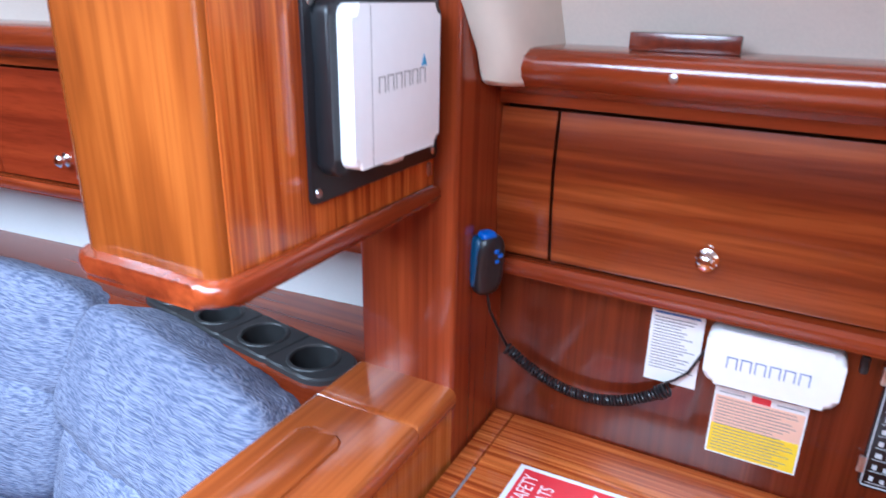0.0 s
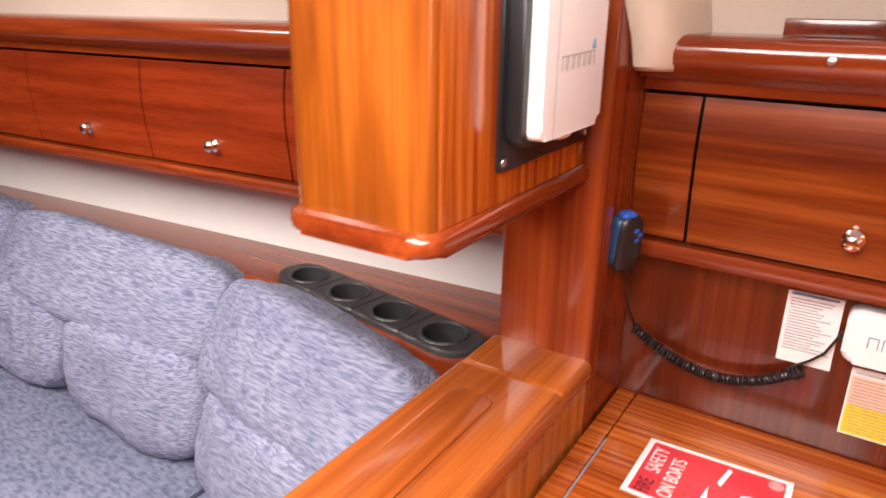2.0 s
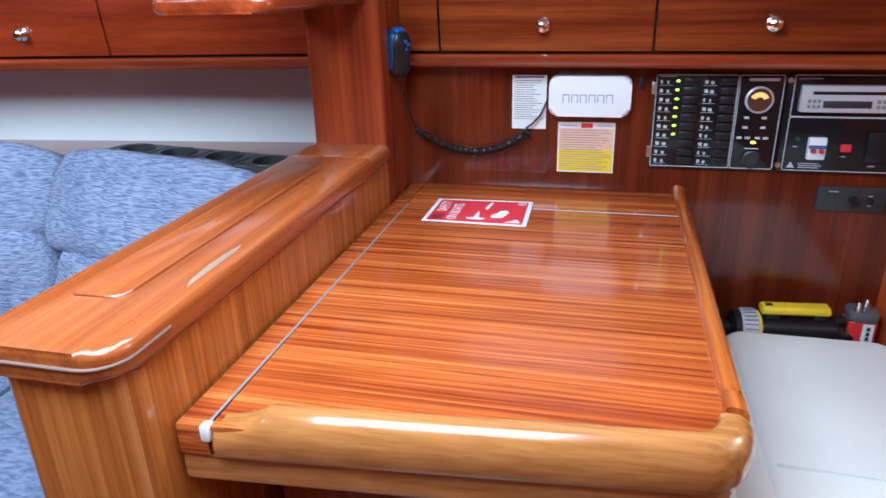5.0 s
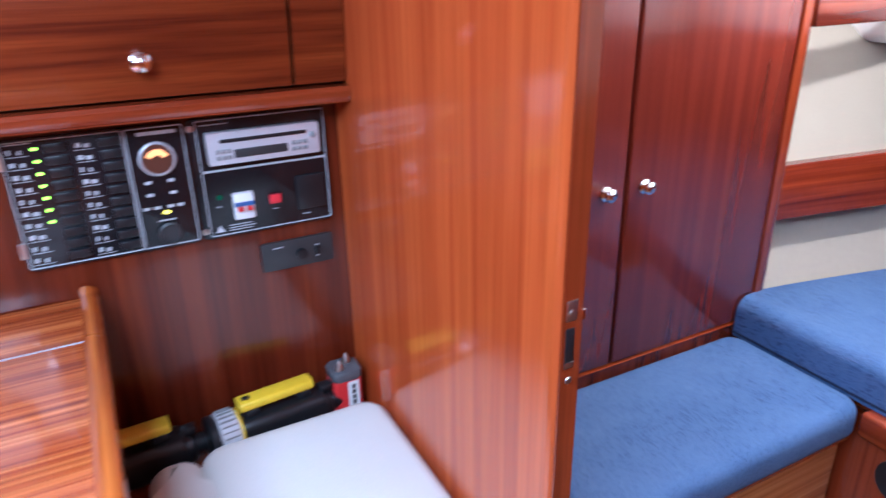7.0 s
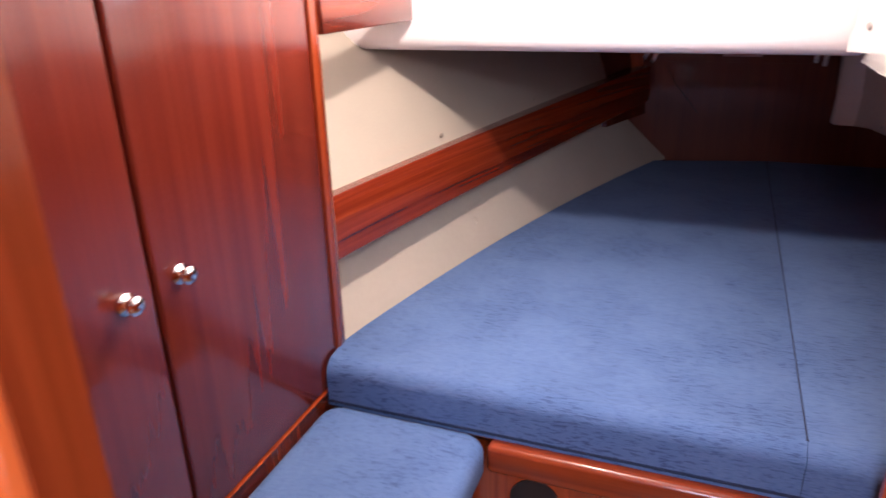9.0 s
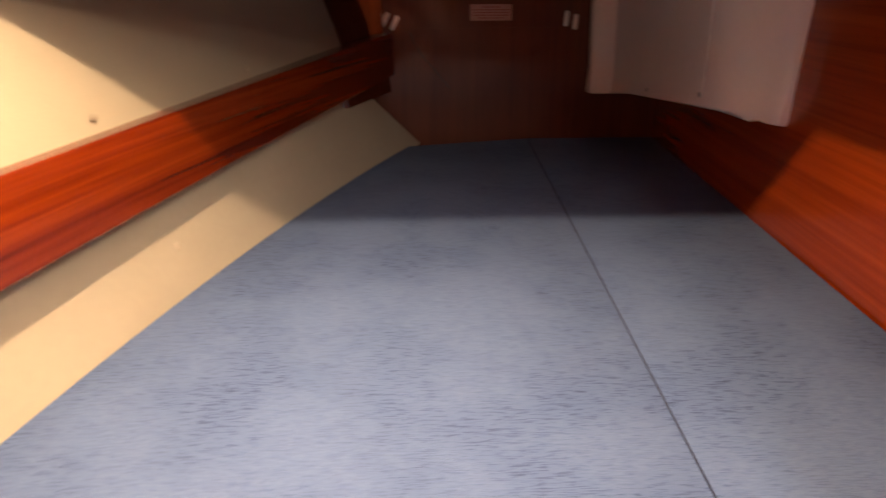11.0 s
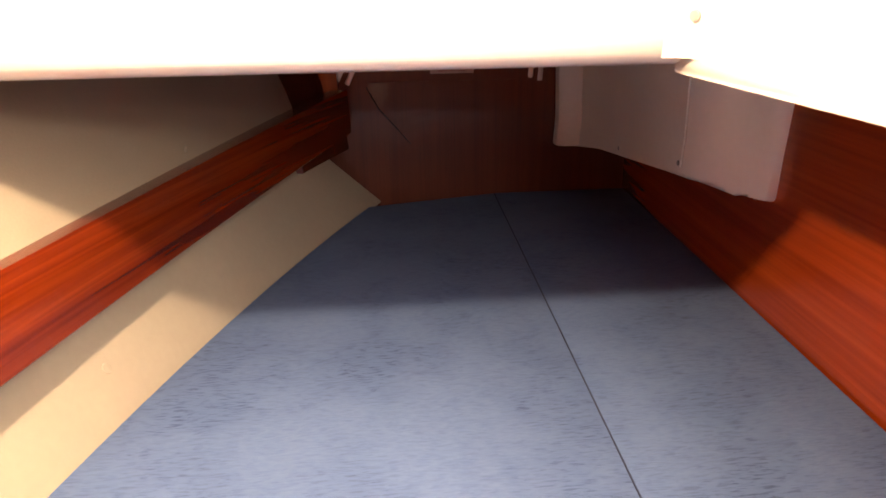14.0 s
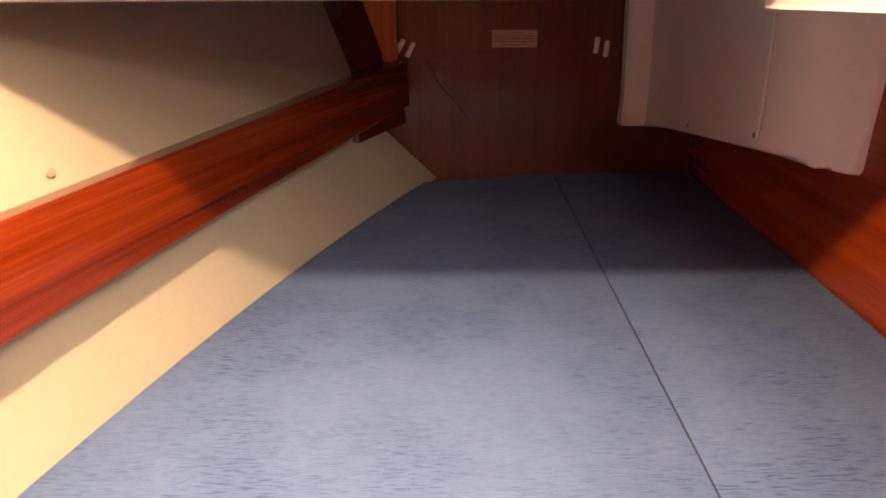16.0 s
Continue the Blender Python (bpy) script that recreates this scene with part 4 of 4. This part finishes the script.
part("panel", prism(rounded(-0.643, -0.457, 0.893, 1.45, (0.008, 0.008, 0, 0), 3), "z", 0.0, 1.95), M_RED_Z, post)
ob_ = thing("instrument_box", (-0.6, 0.66, 1.275), "bright mahogany overhead box carrying a chartplotter", "cabinet")
# Mottled front is coloured darker as the less lit face, the ribbon side lighter.
part("body", prism(rounded(-0.716, -0.500, 0.445, 0.893, (0.03, 0.02, 0, 0), 6), "z", 1.299, 1.95), wood("mahogany_mottled_shaded", 2, (0.19, 0.042, 0.006), (0.27, 0.064, 0.008), (0.35, 0.092, 0.013), 18, 0.2, 0.4, 0.5, 0.2, spread=0.2), ob_)
part("side_panel", box(-0.502, -0.4985, 0.466, 0.892, 1.302, 1.66), wood("mahogany_ribbon_lit", 2, (0.29, 0.050, 0.007), (0.46, 0.096, 0.012), (0.62, 0.165, 0.024), 78, 0.2, 0.4, 0.8, 0.03, spread=0.15), ob_, "ribbon-striped side panel, coloured lighter as the lit side")
lipp = prism(rounded(-0.724, -0.486, 0.428, 0.893, (0.04, 0.032, 0, 0), 6), "z", 1.273, 1.301)
bevel(lipp, 0.011, 4, [e for e in lipp.edges if abs(e.verts[0].co.z - e.verts[1].co.z) < 1e-6])
part("bottom_lip", lipp, M_RED_Y, ob_, "rounded moulding round the bottom")
part("top_band", prism(rounded(-0.720, -0.497, 0.440, 0.893, (0.033, 0.022, 0, 0), 6), "z", 1.662, 1.70, 0.006), M_DEEP_Y, ob_, "dark band near the top")
gp = thing("chartplotter", (-0.49, 0.74, 1.345), "chartplotter under a white cover on a black plate", "instrument")
part("mounting_plate", prism(rounded(0.593, 0.890, 1.345, 1.582, 0.006), "x", -0.500, -0.493, 0.002), M_BLACK, gp)
part("bezel", prism(rounded(0.606, 0.855, 1.376, 1.572, 0.016), "x", -0.494, -0.470, 0.006), M_BLACK, gp)
cov = prism(rounded(0.620, 0.817, 1.384, 1.567, 0.014), "x", -0.486, -0.450)
bevel(cov, 0.010, 4, [e for e in cov.edges if min(v.co.x for v in e.verts) > -0.451])
cov_ = part("cover", cov, M_PLASTIC, gp, "white plastic sun cover")
part("seam", box(-0.4503, -0.4497, 0.6555, 0.6565, 1.386, 1.565), M_GREY, cov_, "fine grey seam line")
part("pull_tab", prism(rounded(0.70, 0.75, 1.374, 1.392, 0.008), "x", -0.484, -0.462, 0.004), M_PLASTIC, cov_)
for k in range(6):
    part("mark_frame", mark_frame(0.670 + 0.0188 * k, 0.014, 1.468 + 0.0006 * k, 0.019, 0.0015, lambda u0, u1, v0, v1, bm: box(-0.4502, -0.4494, u0, u1, v0, v1, bm=bm)), M_GREY, cov_, "grey printed frame")
part("mark_triangle", prism([(0.768, 1.492), (0.782, 1.492), (0.775, 1.506)], "x", -0.4502, -0.4494), plain("light_blue_print", (0.05, 0.35, 0.65), 0.4), cov_, "small blue triangle")
for y, z in ((0.605, 1.357), (0.878, 1.357), (0.605, 1.570), (0.878, 1.570)):
    part("screw", lathe([(0.006, 0), (0.005, 0.002), (0.001, 0.003)], pose(-0.4935, y, z, 0, 90, 0), 12), M_STEEL, gp)
sn = thing("chrome_snap", (-0.458, 0.9, 1.33), "small steel fastener on the box side", "fastener")
part("plate", box(-0.501, -0.497, 0.872, 0.884, 1.318, 1.338, 0.002), M_STEEL, sn)

# radio handset and cord
mc = thing("radio_handset", (-0.44, 0.965, 1.10), "black and blue radio handset hung on the post", "microphone")
mm = pose(-0.438, 0.972, 1.152, 0, 6, -32)
part("grip", turned(pillow(0, 0, 0, 0.040, 0.056, 0.112, 3.2, cuts=8, wrinkle=0), mm), M_BLACK, mc)
part("side_shell", turned(pillow(-0.006, -0.012, 0.004, 0.036, 0.040, 0.098, 3.2, cuts=8, wrinkle=0), mm), M_TEAL, mc, "dark blue rubber side")
part("top_button", turned(pillow(-0.002, -0.004, 0.052, 0.026, 0.030, 0.018, 3, cuts=6, wrinkle=0), mm), M_BLUEBTN, mc, "bright blue button")
for dy, dz in ((0.004, 0.03), (0.012, 0.022), (0.006, 0.012)):
    part("button", turned(box(0.012, 0.0205, dy - 0.005, dy + 0.005, dz - 0.004, dz + 0.004, 0.002), mm), M_BLUEBTN, mc, "blue button")
part("hanger", box(-0.457, -0.449, 0.945, 0.985, 1.135, 1.175, 0.003), M_BLACK, mc)
cd = thing("coiled_cord", (-0.28, 1.07, 0.90), "black coiled cord hanging from the radio handset", "cord")
part("lead", tube([(-0.436, 0.972, 1.10), (-0.440, 1.0, 1.05), (-0.438, 1.04, 0.995), (-0.430, 1.068, 0.948)], 0.0025), M_BLACK, cd)
p0, p1, p2 = Vector((-0.430, 1.068, 0.948)), Vector((-0.262, 1.05, 0.842)), Vector((-0.132, 1.070, 0.950))
helix = []
for i in range(1100):
    u = i / 1099
    c = p0 * (1 - u) ** 2 + p1 * 2 * u * (1 - u) + p2 * u * u
    d = (p1 - p0) * (1 - u) + (p2 - p1) * u
    d.normalize()
    n1 = d.cross(Vector((0, 1, 0))).normalized()
    n2 = d.cross(n1)
    a = u * 2 * math.pi * 48
    r = 0.0080 if 0.01 < u < 0.93 else 0.011
    helix.append(c + r * (math.cos(a) * n1 + math.sin(a) * n2))
part("coil", tube(helix, 0.0026, 5), M_BLACK, cd)
part("lead", tube([tuple(helix[-1]), (-0.125, 1.072, 0.968), (-0.105, 1.070, 0.99), (-0.092, 1.072, 1.02), (-0.086, 1.074, 1.035)], 0.0025), M_BLACK, cd)

# things on the nav wall
nv = thing("white_instrument_cover", (0.014, 1.07, 0.992), "white plastic cover over an instrument on the wall", "instrument")
cv = prism(rounded(-0.083, 0.113, 0.992, 1.090, 0.020), "y", YW - 0.034, YW)
bevel(cv, 0.010, 4, [e for e in cv.edges if max(v.co.y for v in e.verts) < YW - 0.033])
cvp = part("cover", cv, M_PLASTIC, nv)
for k in range(6):
    part("mark_frame", mark_frame(-0.049 + 0.0208 * k, 0.0155, 1.026, 0.020, 0.0015, lambda u0, u1, v0, v1, bm: box(u0, u1, YW - 0.0348, YW - 0.0338, v0, v1, bm=bm)), M_BLUEINK, cvp, "blue printed frame")
pc = thing("instruction_card", (-0.134, YW, 0.953), "white printed card taped to the wall", "card")
part("card", box(-0.178, -0.092, YW - 0.002, YW - 0.0004, 0.953, 1.087), M_PAPER, pc)
bars([(0.006, 0.079, 1.083)], -0.178, YW - 0.002, M_BLUEINK, pc, "header_print", 0.004)
bars([(0.006, 0.04 + 0.04 * random.random(), 1.074 - 0.0056 * i) for i in range(18)], -0.178, YW - 0.002, M_INK, pc, "print")
yt = thing("warning_sticker", (0.010, YW, 0.845), "salmon and yellow printed warning sticker on the wall", "sticker")
part("backing", box(-0.060, 0.081, YW - 0.0015, YW - 0.0004, 0.843, 0.972), M_PAPER, yt)
part("upper_field", box(-0.057, 0.078, YW - 0.0022, YW - 0.0014, 0.903, 0.957), M_PINK, yt, "salmon printed field")
part("lower_field", box(-0.057, 0.078, YW - 0.0022, YW - 0.0014, 0.846, 0.902), M_YPAPER, yt, "yellow printed field")
part("red_field", box(-0.003, 0.026, YW - 0.0022, YW - 0.0014, 0.958, 0.970), M_REDINK, yt, "red printed field")
bars([(0.004, 0.045, 0.964), (0.092, 0.132, 0.964)] + [(0.004, 0.09 + 0.04 * random.random(), 0.952 - 0.0062 * i) for i in range(17)], -0.057, YW - 0.0021, M_INK, yt, "print", 0.0014)
hk = thing("black_clip", (0.136, YW, 1.06), "small black clip on the wall", "clip")
part("clip", box(0.130, 0.142, YW - 0.010, YW, 1.055, 1.085, 0.004), M_BLACK, hk)


def frame_line(outline, y, w, parent, name="pale_border"):
    """A thin printed outline on an upright face."""
    pts = [(u, y, v) for u, v in outline] + [(outline[0][0], y, outline[0][1])]
    return part(name, tube(pts, w, 6), M_RIM, parent, "thin pale border line")


YP = YW - 0.010
sp = thing("switch_panel", (0.31, YW, 0.865), "black boat switch panel with lit green indicators", "switch panel")
part("plate", prism(rounded(0.166, 0.455, 0.866, 1.095, 0.008), "y", YP, YW, 0.0015), M_PANEL, sp)
frame_line(rounded(0.170, 0.352, 0.870, 1.091, 0.004, 3), YP, 0.0011, sp)
frame_line(rounded(0.356, 0.451, 0.870, 1.091, 0.004, 3), YP, 0.0011, sp)
for i in range(10):
    z = 1.076 - 0.0212 * i
    for c, x in enumerate((0.232, 0.315)):
        part("breaker_switch", box(x, x + 0.034, YP - 0.006, YP + 0.001, z - 0.0075, z + 0.0075, 0.002), M_BLACK, sp)
    if i < 7:
        part("indicator", lathe([(0.0034, 0), (0.0030, 0.002), (0.001, 0.003)], pose(0.2185, YP, z + 0.001, 90, 0, 0) @ Matrix.Diagonal((1.3, 0.8, 1, 1)), 12), M_LED, sp, "lit green indicator")
marks = bmesh.new()
for i in range(10):
    z = 1.076 - 0.0212 * i
    for x0, x1 in ((0.176, 0.208), (0.276, 0.306)):
        box(x0, x1, YP - 0.0006, YP + 0.0002, z - 0.0095, z - 0.0087, bm=marks)
        k = random.uniform(0.004, 0.009)
        box(x0 + 0.003, x0 + 0.003 + k, YP - 0.0006, YP + 0.0002, z - 0.005, z + 0.003, bm=marks)
        box(x1 - 0.014, x1 - 0.014 + k, YP - 0.0006, YP + 0.0002, z - 0.006, z + 0.001, bm=marks)
box(0.178, 0.215, YP - 0.0006, YP + 0.0002, 1.0865, 1.0885, bm=marks)
box(0.375, 0.440, YP - 0.0006, YP + 0.0002, 1.078, 1.0845, bm=marks)
for x, z in ((0.374, 0.99), (0.413, 0.99), (0.374, 0.967), (0.413, 0.967), (0.364, 0.942), (0.382, 0.942), (0.405, 0.942), (0.422, 0.942)):
    box(x, x + 0.011, YP - 0.0006, YP + 0.0002, z, z + 0.0055, bm=marks)
box(0.385, 0.415, YP - 0.0006, YP + 0.0002, 0.918, 0.9205, bm=marks)
tagged(part("pictogram_print", marks, M_RIM, sp, smooth=False), "pale pictograms and labels", kind="stuff")
me_ = part("meter", lathe([(0.031, 0), (0.031, 0.006), (0.028, 0.008), (0.027, 0.004), (0.001, 0.004)], pose(0.402, YP + 0.0005, 1.035, 90, 0, 0), 32), M_SILVER, sp, "round battery meter")
part("dial", lathe([(0.0265, 0), (0.0265, 0.0008), (0.001, 0.001)], pose(0.402, YP - 0.0038, 1.035, 90, 0, 0), 28), plain("dark_dial", (0.10, 0.035, 0.02), 0.3), me_)
arc = [(0.402 + 0.021 * math.cos(radians(a)), 1.032 + 0.021 * math.sin(radians(a))) for a in range(25, 156, 10)] + [(0.402 + 0.010 * math.cos(radians(a)), 1.032 + 0.010 * math.sin(radians(a))) for a in range(155, 24, -13)]
part("lit_scale", prism(arc, "y", YP - 0.0056, YP - 0.0050), M_METER, me_, "lit orange scale")
part("indicator", lathe([(0.0045, 0), (0.004, 0.002), (0.001, 0.003)], pose(0.402, YP, 0.934, 90, 0, 0) @ Matrix.Diagonal((1.4, 0.8, 1, 1)), 12), M_AMBER, sp, "lit amber indicator")
part("power_socket", lathe([(0.021, 0), (0.021, 0.004), (0.017, 0.006), (0.016, 0.002), (0.001, 0.002)], pose(0.402, YP, 0.893, 90, 0, 0), 24), M_CHARCOAL, sp, "round black socket")
for z in (1.060, 0.905):
    part("hinge", box(0.160, 0.170, YP - 0.002, YP + 0.004, z - 0.014, z + 0.014, 0.001), M_STEEL, sp)
for z in (1.080, 0.882):
    part("screw", lathe([(0.0065, 0), (0.006, 0.003), (0.001, 0.004)], pose(0.4635, YP + 0.001, z, 90, 0, 0), 14), M_STEEL, sp)
ap2 = thing("audio_panel", (0.593, YW, 0.866), "black panel with a silver car radio and circuit breakers", "panel")
part("plate", prism(rounded(0.458, 0.716, 0.866, 1.096, 0.008), "y", YP, YW, 0.0015), M_PANEL, ap2)
frame_line(rounded(0.473, 0.712, 0.998, 1.092, 0.004, 3), YP, 0.0011, ap2)
frame_line(rounded(0.473, 0.712, 0.870, 0.996, 0.004, 3), YP, 0.0011, ap2)
rd = part("radio", prism(rounded(0.487, 0.697, 1.011, 1.071, 0.003), "y", YP - 0.016, YP + 0.001, 0.002), M_SILVER, ap2, "silver car radio")
part("disc_slot", box(0.510, 0.672, YP - 0.0175, YP - 0.0155, 1.051, 1.058, 0.0006), M_BLACK, rd)
part("display", box(0.534, 0.634, YP - 0.0175, YP - 0.0155, 1.021, 1.037, 0.0006), M_CHARCOAL, rd)
for i in range(3):
    for j in range(2):
        part("radio_button", box(0.502 + 0.010 * i, 0.509 + 0.010 * i, YP - 0.018, YP - 0.0155, 1.020 + 0.012 * j, 1.028 + 0.012 * j, 0.001), M_GREY, rd)
        part("radio_button", box(0.643 + 0.011 * i, 0.651 + 0.011 * i, YP - 0.018, YP - 0.0155, 1.020 + 0.012 * j, 1.028 + 0.012 * j, 0.001), M_GREY, rd)
part("volume_knob", lathe([(0.006, 0), (0.005, 0.006), (0.001, 0.007)], pose(0.684, YP - 0.016, 1.047, 90, 0, 0), 14), M_GREY, rd)
br = part("breaker", box(0.520, 0.559, YP - 0.014, YP + 0.001, 0.899, 0.951, 0.003), M_PLASTIC, ap2, "white circuit breaker")
part("breaker_band", box(0.521, 0.558, YP - 0.0152, YP - 0.013, 0.926, 0.934), M_BLUEINK, br)
for x in (0.526, 0.543):
    part("toggle", box(x, x + 0.011, YP - 0.022, YP - 0.013, 0.917, 0.926, 0.002), M_REDBAT, br)
part("red_button", box(0.591, 0.613, YP - 0.008, YP + 0.001, 0.918, 0.936, 0.002), M_REDINK, ap2, "red test button")
part("green_lamp", lathe([(0.006, 0), (0.005, 0.003), (0.001, 0.004)], pose(0.498, YP, 0.945, 90, 0, 0), 12), plain("dark_green_lens", (0.01, 0.09, 0.04), 0.2), ap2)
part("socket_cover", box(0.645, 0.704, YP - 0.006, YP + 0.001, 0.895, 0.965, 0.003), M_BLACK, ap2, "black socket flap")
mk = bmesh.new()
join(mk, prism([(0.482, 0.876), (0.500, 0.876), (0.491, 0.890)], "y", YP - 0.0006, YP + 0.0002))
for x, z, w in ((0.508, 0.886, 0.044), (0.508, 0.881, 0.05), (0.508, 0.876, 0.044), (0.49, 0.926, 0.008), (0.596, 0.905, 0.010), (0.655, 0.884, 0.015), (0.48, 1.083, 0.05)):
    box(x, x + w, YP - 0.0006, YP + 0.0002, z, z + 0.0016, bm=mk)
part("label_print", mk, M_RIM, ap2, "pale label marks", smooth=False)
so = thing("heater_switch", (0.636, YW, 0.773), "small black control plate below the panels", "switch")
part("plate", prism(rounded(0.562, 0.711, 0.772, 0.832, 0.004), "y", YW - 0.008, YW, 0.002), M_CHARCOAL, so)
part("dial", lathe([(0.011, 0), (0.010, 0.010), (0.002, 0.011)], pose(0.642, YW - 0.008, 0.800, 90, 0, 0), 16), M_BLACK, so)
part("rocker", box(0.672, 0.684, YW - 0.013, YW - 0.007, 0.792, 0.808, 0.002), M_BLACK, so)
bars([(0.025, 0.045, 0.820), (0.112, 0.120, 0.812), (0.112, 0.120, 0.788)], 0.562, YW - 0.008, M_RIM, so, "print", 0.002)

# ---- saloon ----
def strip_y(x):
    return 1.225 + 0.086 * (x + 0.79)


setting("saloon_back_strip", sheet([[(x, strip_y(x), 0.82), (x, strip_y(x) + 0.01, 1.2)] for x in (-4.0, -2.4, -0.65)], 0.02, (0, 1, 0)), M_HEAD, "white lining behind the settee shelf")
sh = thing("settee_shelf", (-2.2, 1.0, 0.85), "mahogany shelf behind the blue settee backrest", "shelf")
tm = pose(-1.035, 0.985, 0.866, 0, 0, -9.5)


def shelf_piece(pts):
    return prism(pts, "z", 0.848, 0.866)


def on_tray(u, v):
    q = tm @ Vector((u, v, 0))
    return q.x, q.y


part("board", shelf_piece([(-4.0, 0.93), (-1.40, 0.93), (-1.40, strip_y(-1.40)), (-4.0, strip_y(-4.0))]), M_RED_X, sh)
part("board_front", shelf_piece([(-1.40, 0.93), (-0.645, 0.775), on_tray(0.31, -0.052), on_tray(-0.31, -0.052), (-1.40, 0.99)]), M_RED_X, sh)
part("board_back", shelf_piece([(-1.40, 0.99), on_tray(-0.31, -0.052), on_tray(-0.31, 0.052), on_tray(0.31, 0.052), on_tray(0.31, -0.052), (-0.645, 0.775), (-0.645, strip_y(-0.645)), (-1.40, strip_y(-1.40))]), M_RED_X, sh)
part("front_board", box(-4.0, -1.30, 0.90, 0.92, 0.3, 0.8475), M_RED_X, sh)
tr = thing("cup_tray", (-1.03, 0.99, 0.866), "black plastic tray with four cup holes on the shelf", "cup holder")
HALF, RAD, HOLE = 0.330, 0.064, 0.047


def tray_edge(cx, a, lo, hi):
    """How far the tray reaches from a hole's centre along the angle a, inside its own cell."""
    d = 0.0
    while d < 0.2:
        x, y = cx + d * math.cos(a), d * math.sin(a)
        over = abs(x) - (HALF - RAD)
        if x < lo or x > hi or (math.hypot(over, y) > RAD if over > 0 else abs(y) > RAD):
            break
        d += 0.0005
    return d


for i in range(4):
    plate = bmesh.new()
    cx = -0.237 + 0.158 * i
    lo, hi = (-1, cx + 0.079) if i == 0 else (cx - 0.079, 1) if i == 3 else (cx - 0.079, cx + 0.079)
    rings = []
    for k in range(48):
        a = 2 * math.pi * k / 48
        e = tray_edge(cx, a, lo, hi)
        ring = [(e + 0.002, 0.0), (e + 0.001, 0.010), (e - 0.004, 0.014), (HOLE + 0.009, 0.0142), (HOLE + 0.007, 0.017), (HOLE + 0.002, 0.018), (HOLE - 0.001, 0.015), (HOLE - 0.003, -0.03), (HOLE - 0.005, -0.068), (0.002, -0.070)]
        rings.append([plate.verts.new((cx + q * math.cos(a), q * math.sin(a), h)) for q, h in ring])
    for k in range(48):
        a, c = rings[k], rings[(k + 1) % 48]
        for q in range(len(a) - 1):
            plate.faces.new((a[q], a[q + 1], c[q + 1], c[q]))
    part("cup", turned(plate, tm), M_CHARCOAL, tr)
st = thing("settee", (-1.6, 0.45, 0.0), "blue-grey chenille settee with plump backrests", "sofa")
part("base", box(-3.6, -0.645, 0.15, 0.80, 0.0, 0.305), M_RED_X, st)
part("seat_cushion", pillow(-2.33, 0.45, 0.365, 2.0, 0.68, 0.13, 12, wrinkle=0.004), M_SEATCLOTH, st)
part("seat_cushion", pillow(-0.985, 0.42, 0.363, 0.66, 0.70, 0.13, 12, wrinkle=0.004, seed=3), M_SEATCLOTH, st)
part("backrest", pillow(-1.90, 0.865, 0.765, 1.04, 0.22, 0.30, 4.8, (-28, 0, 1), 30, 0.009, 7), M_CUSHION, st)
part("backrest", pillow(-2.95, 0.855, 0.765, 1.04, 0.22, 0.30, 4.8, (-28, 0, 1), 30, 0.009, 17), M_CUSHION, st)
part("backrest", pillow(-1.035, 0.785, 0.765, 0.72, 0.22, 0.30, 4.8, (-28, 0, -13), 30, 0.009, 27), M_CUSHION, st)
part("lumbar_cushion", pillow(-1.665, 0.795, 0.555, 0.60, 0.26, 0.31, 4.0, (-13, 0, 1), 30, 0.014, 31), M_CUSHION, st)
part("lumbar_cushion", pillow(-2.27, 0.790, 0.555, 0.60, 0.26, 0.31, 4.0, (-13, 0, 1), 30, 0.014, 41), M_CUSHION, st)
part("lumbar_cushion", pillow(-1.005, 0.715, 0.545, 0.72, 0.26, 0.32, 4.0, (-13, 0, -13), 30, 0.014, 51), M_CUSHION, st)
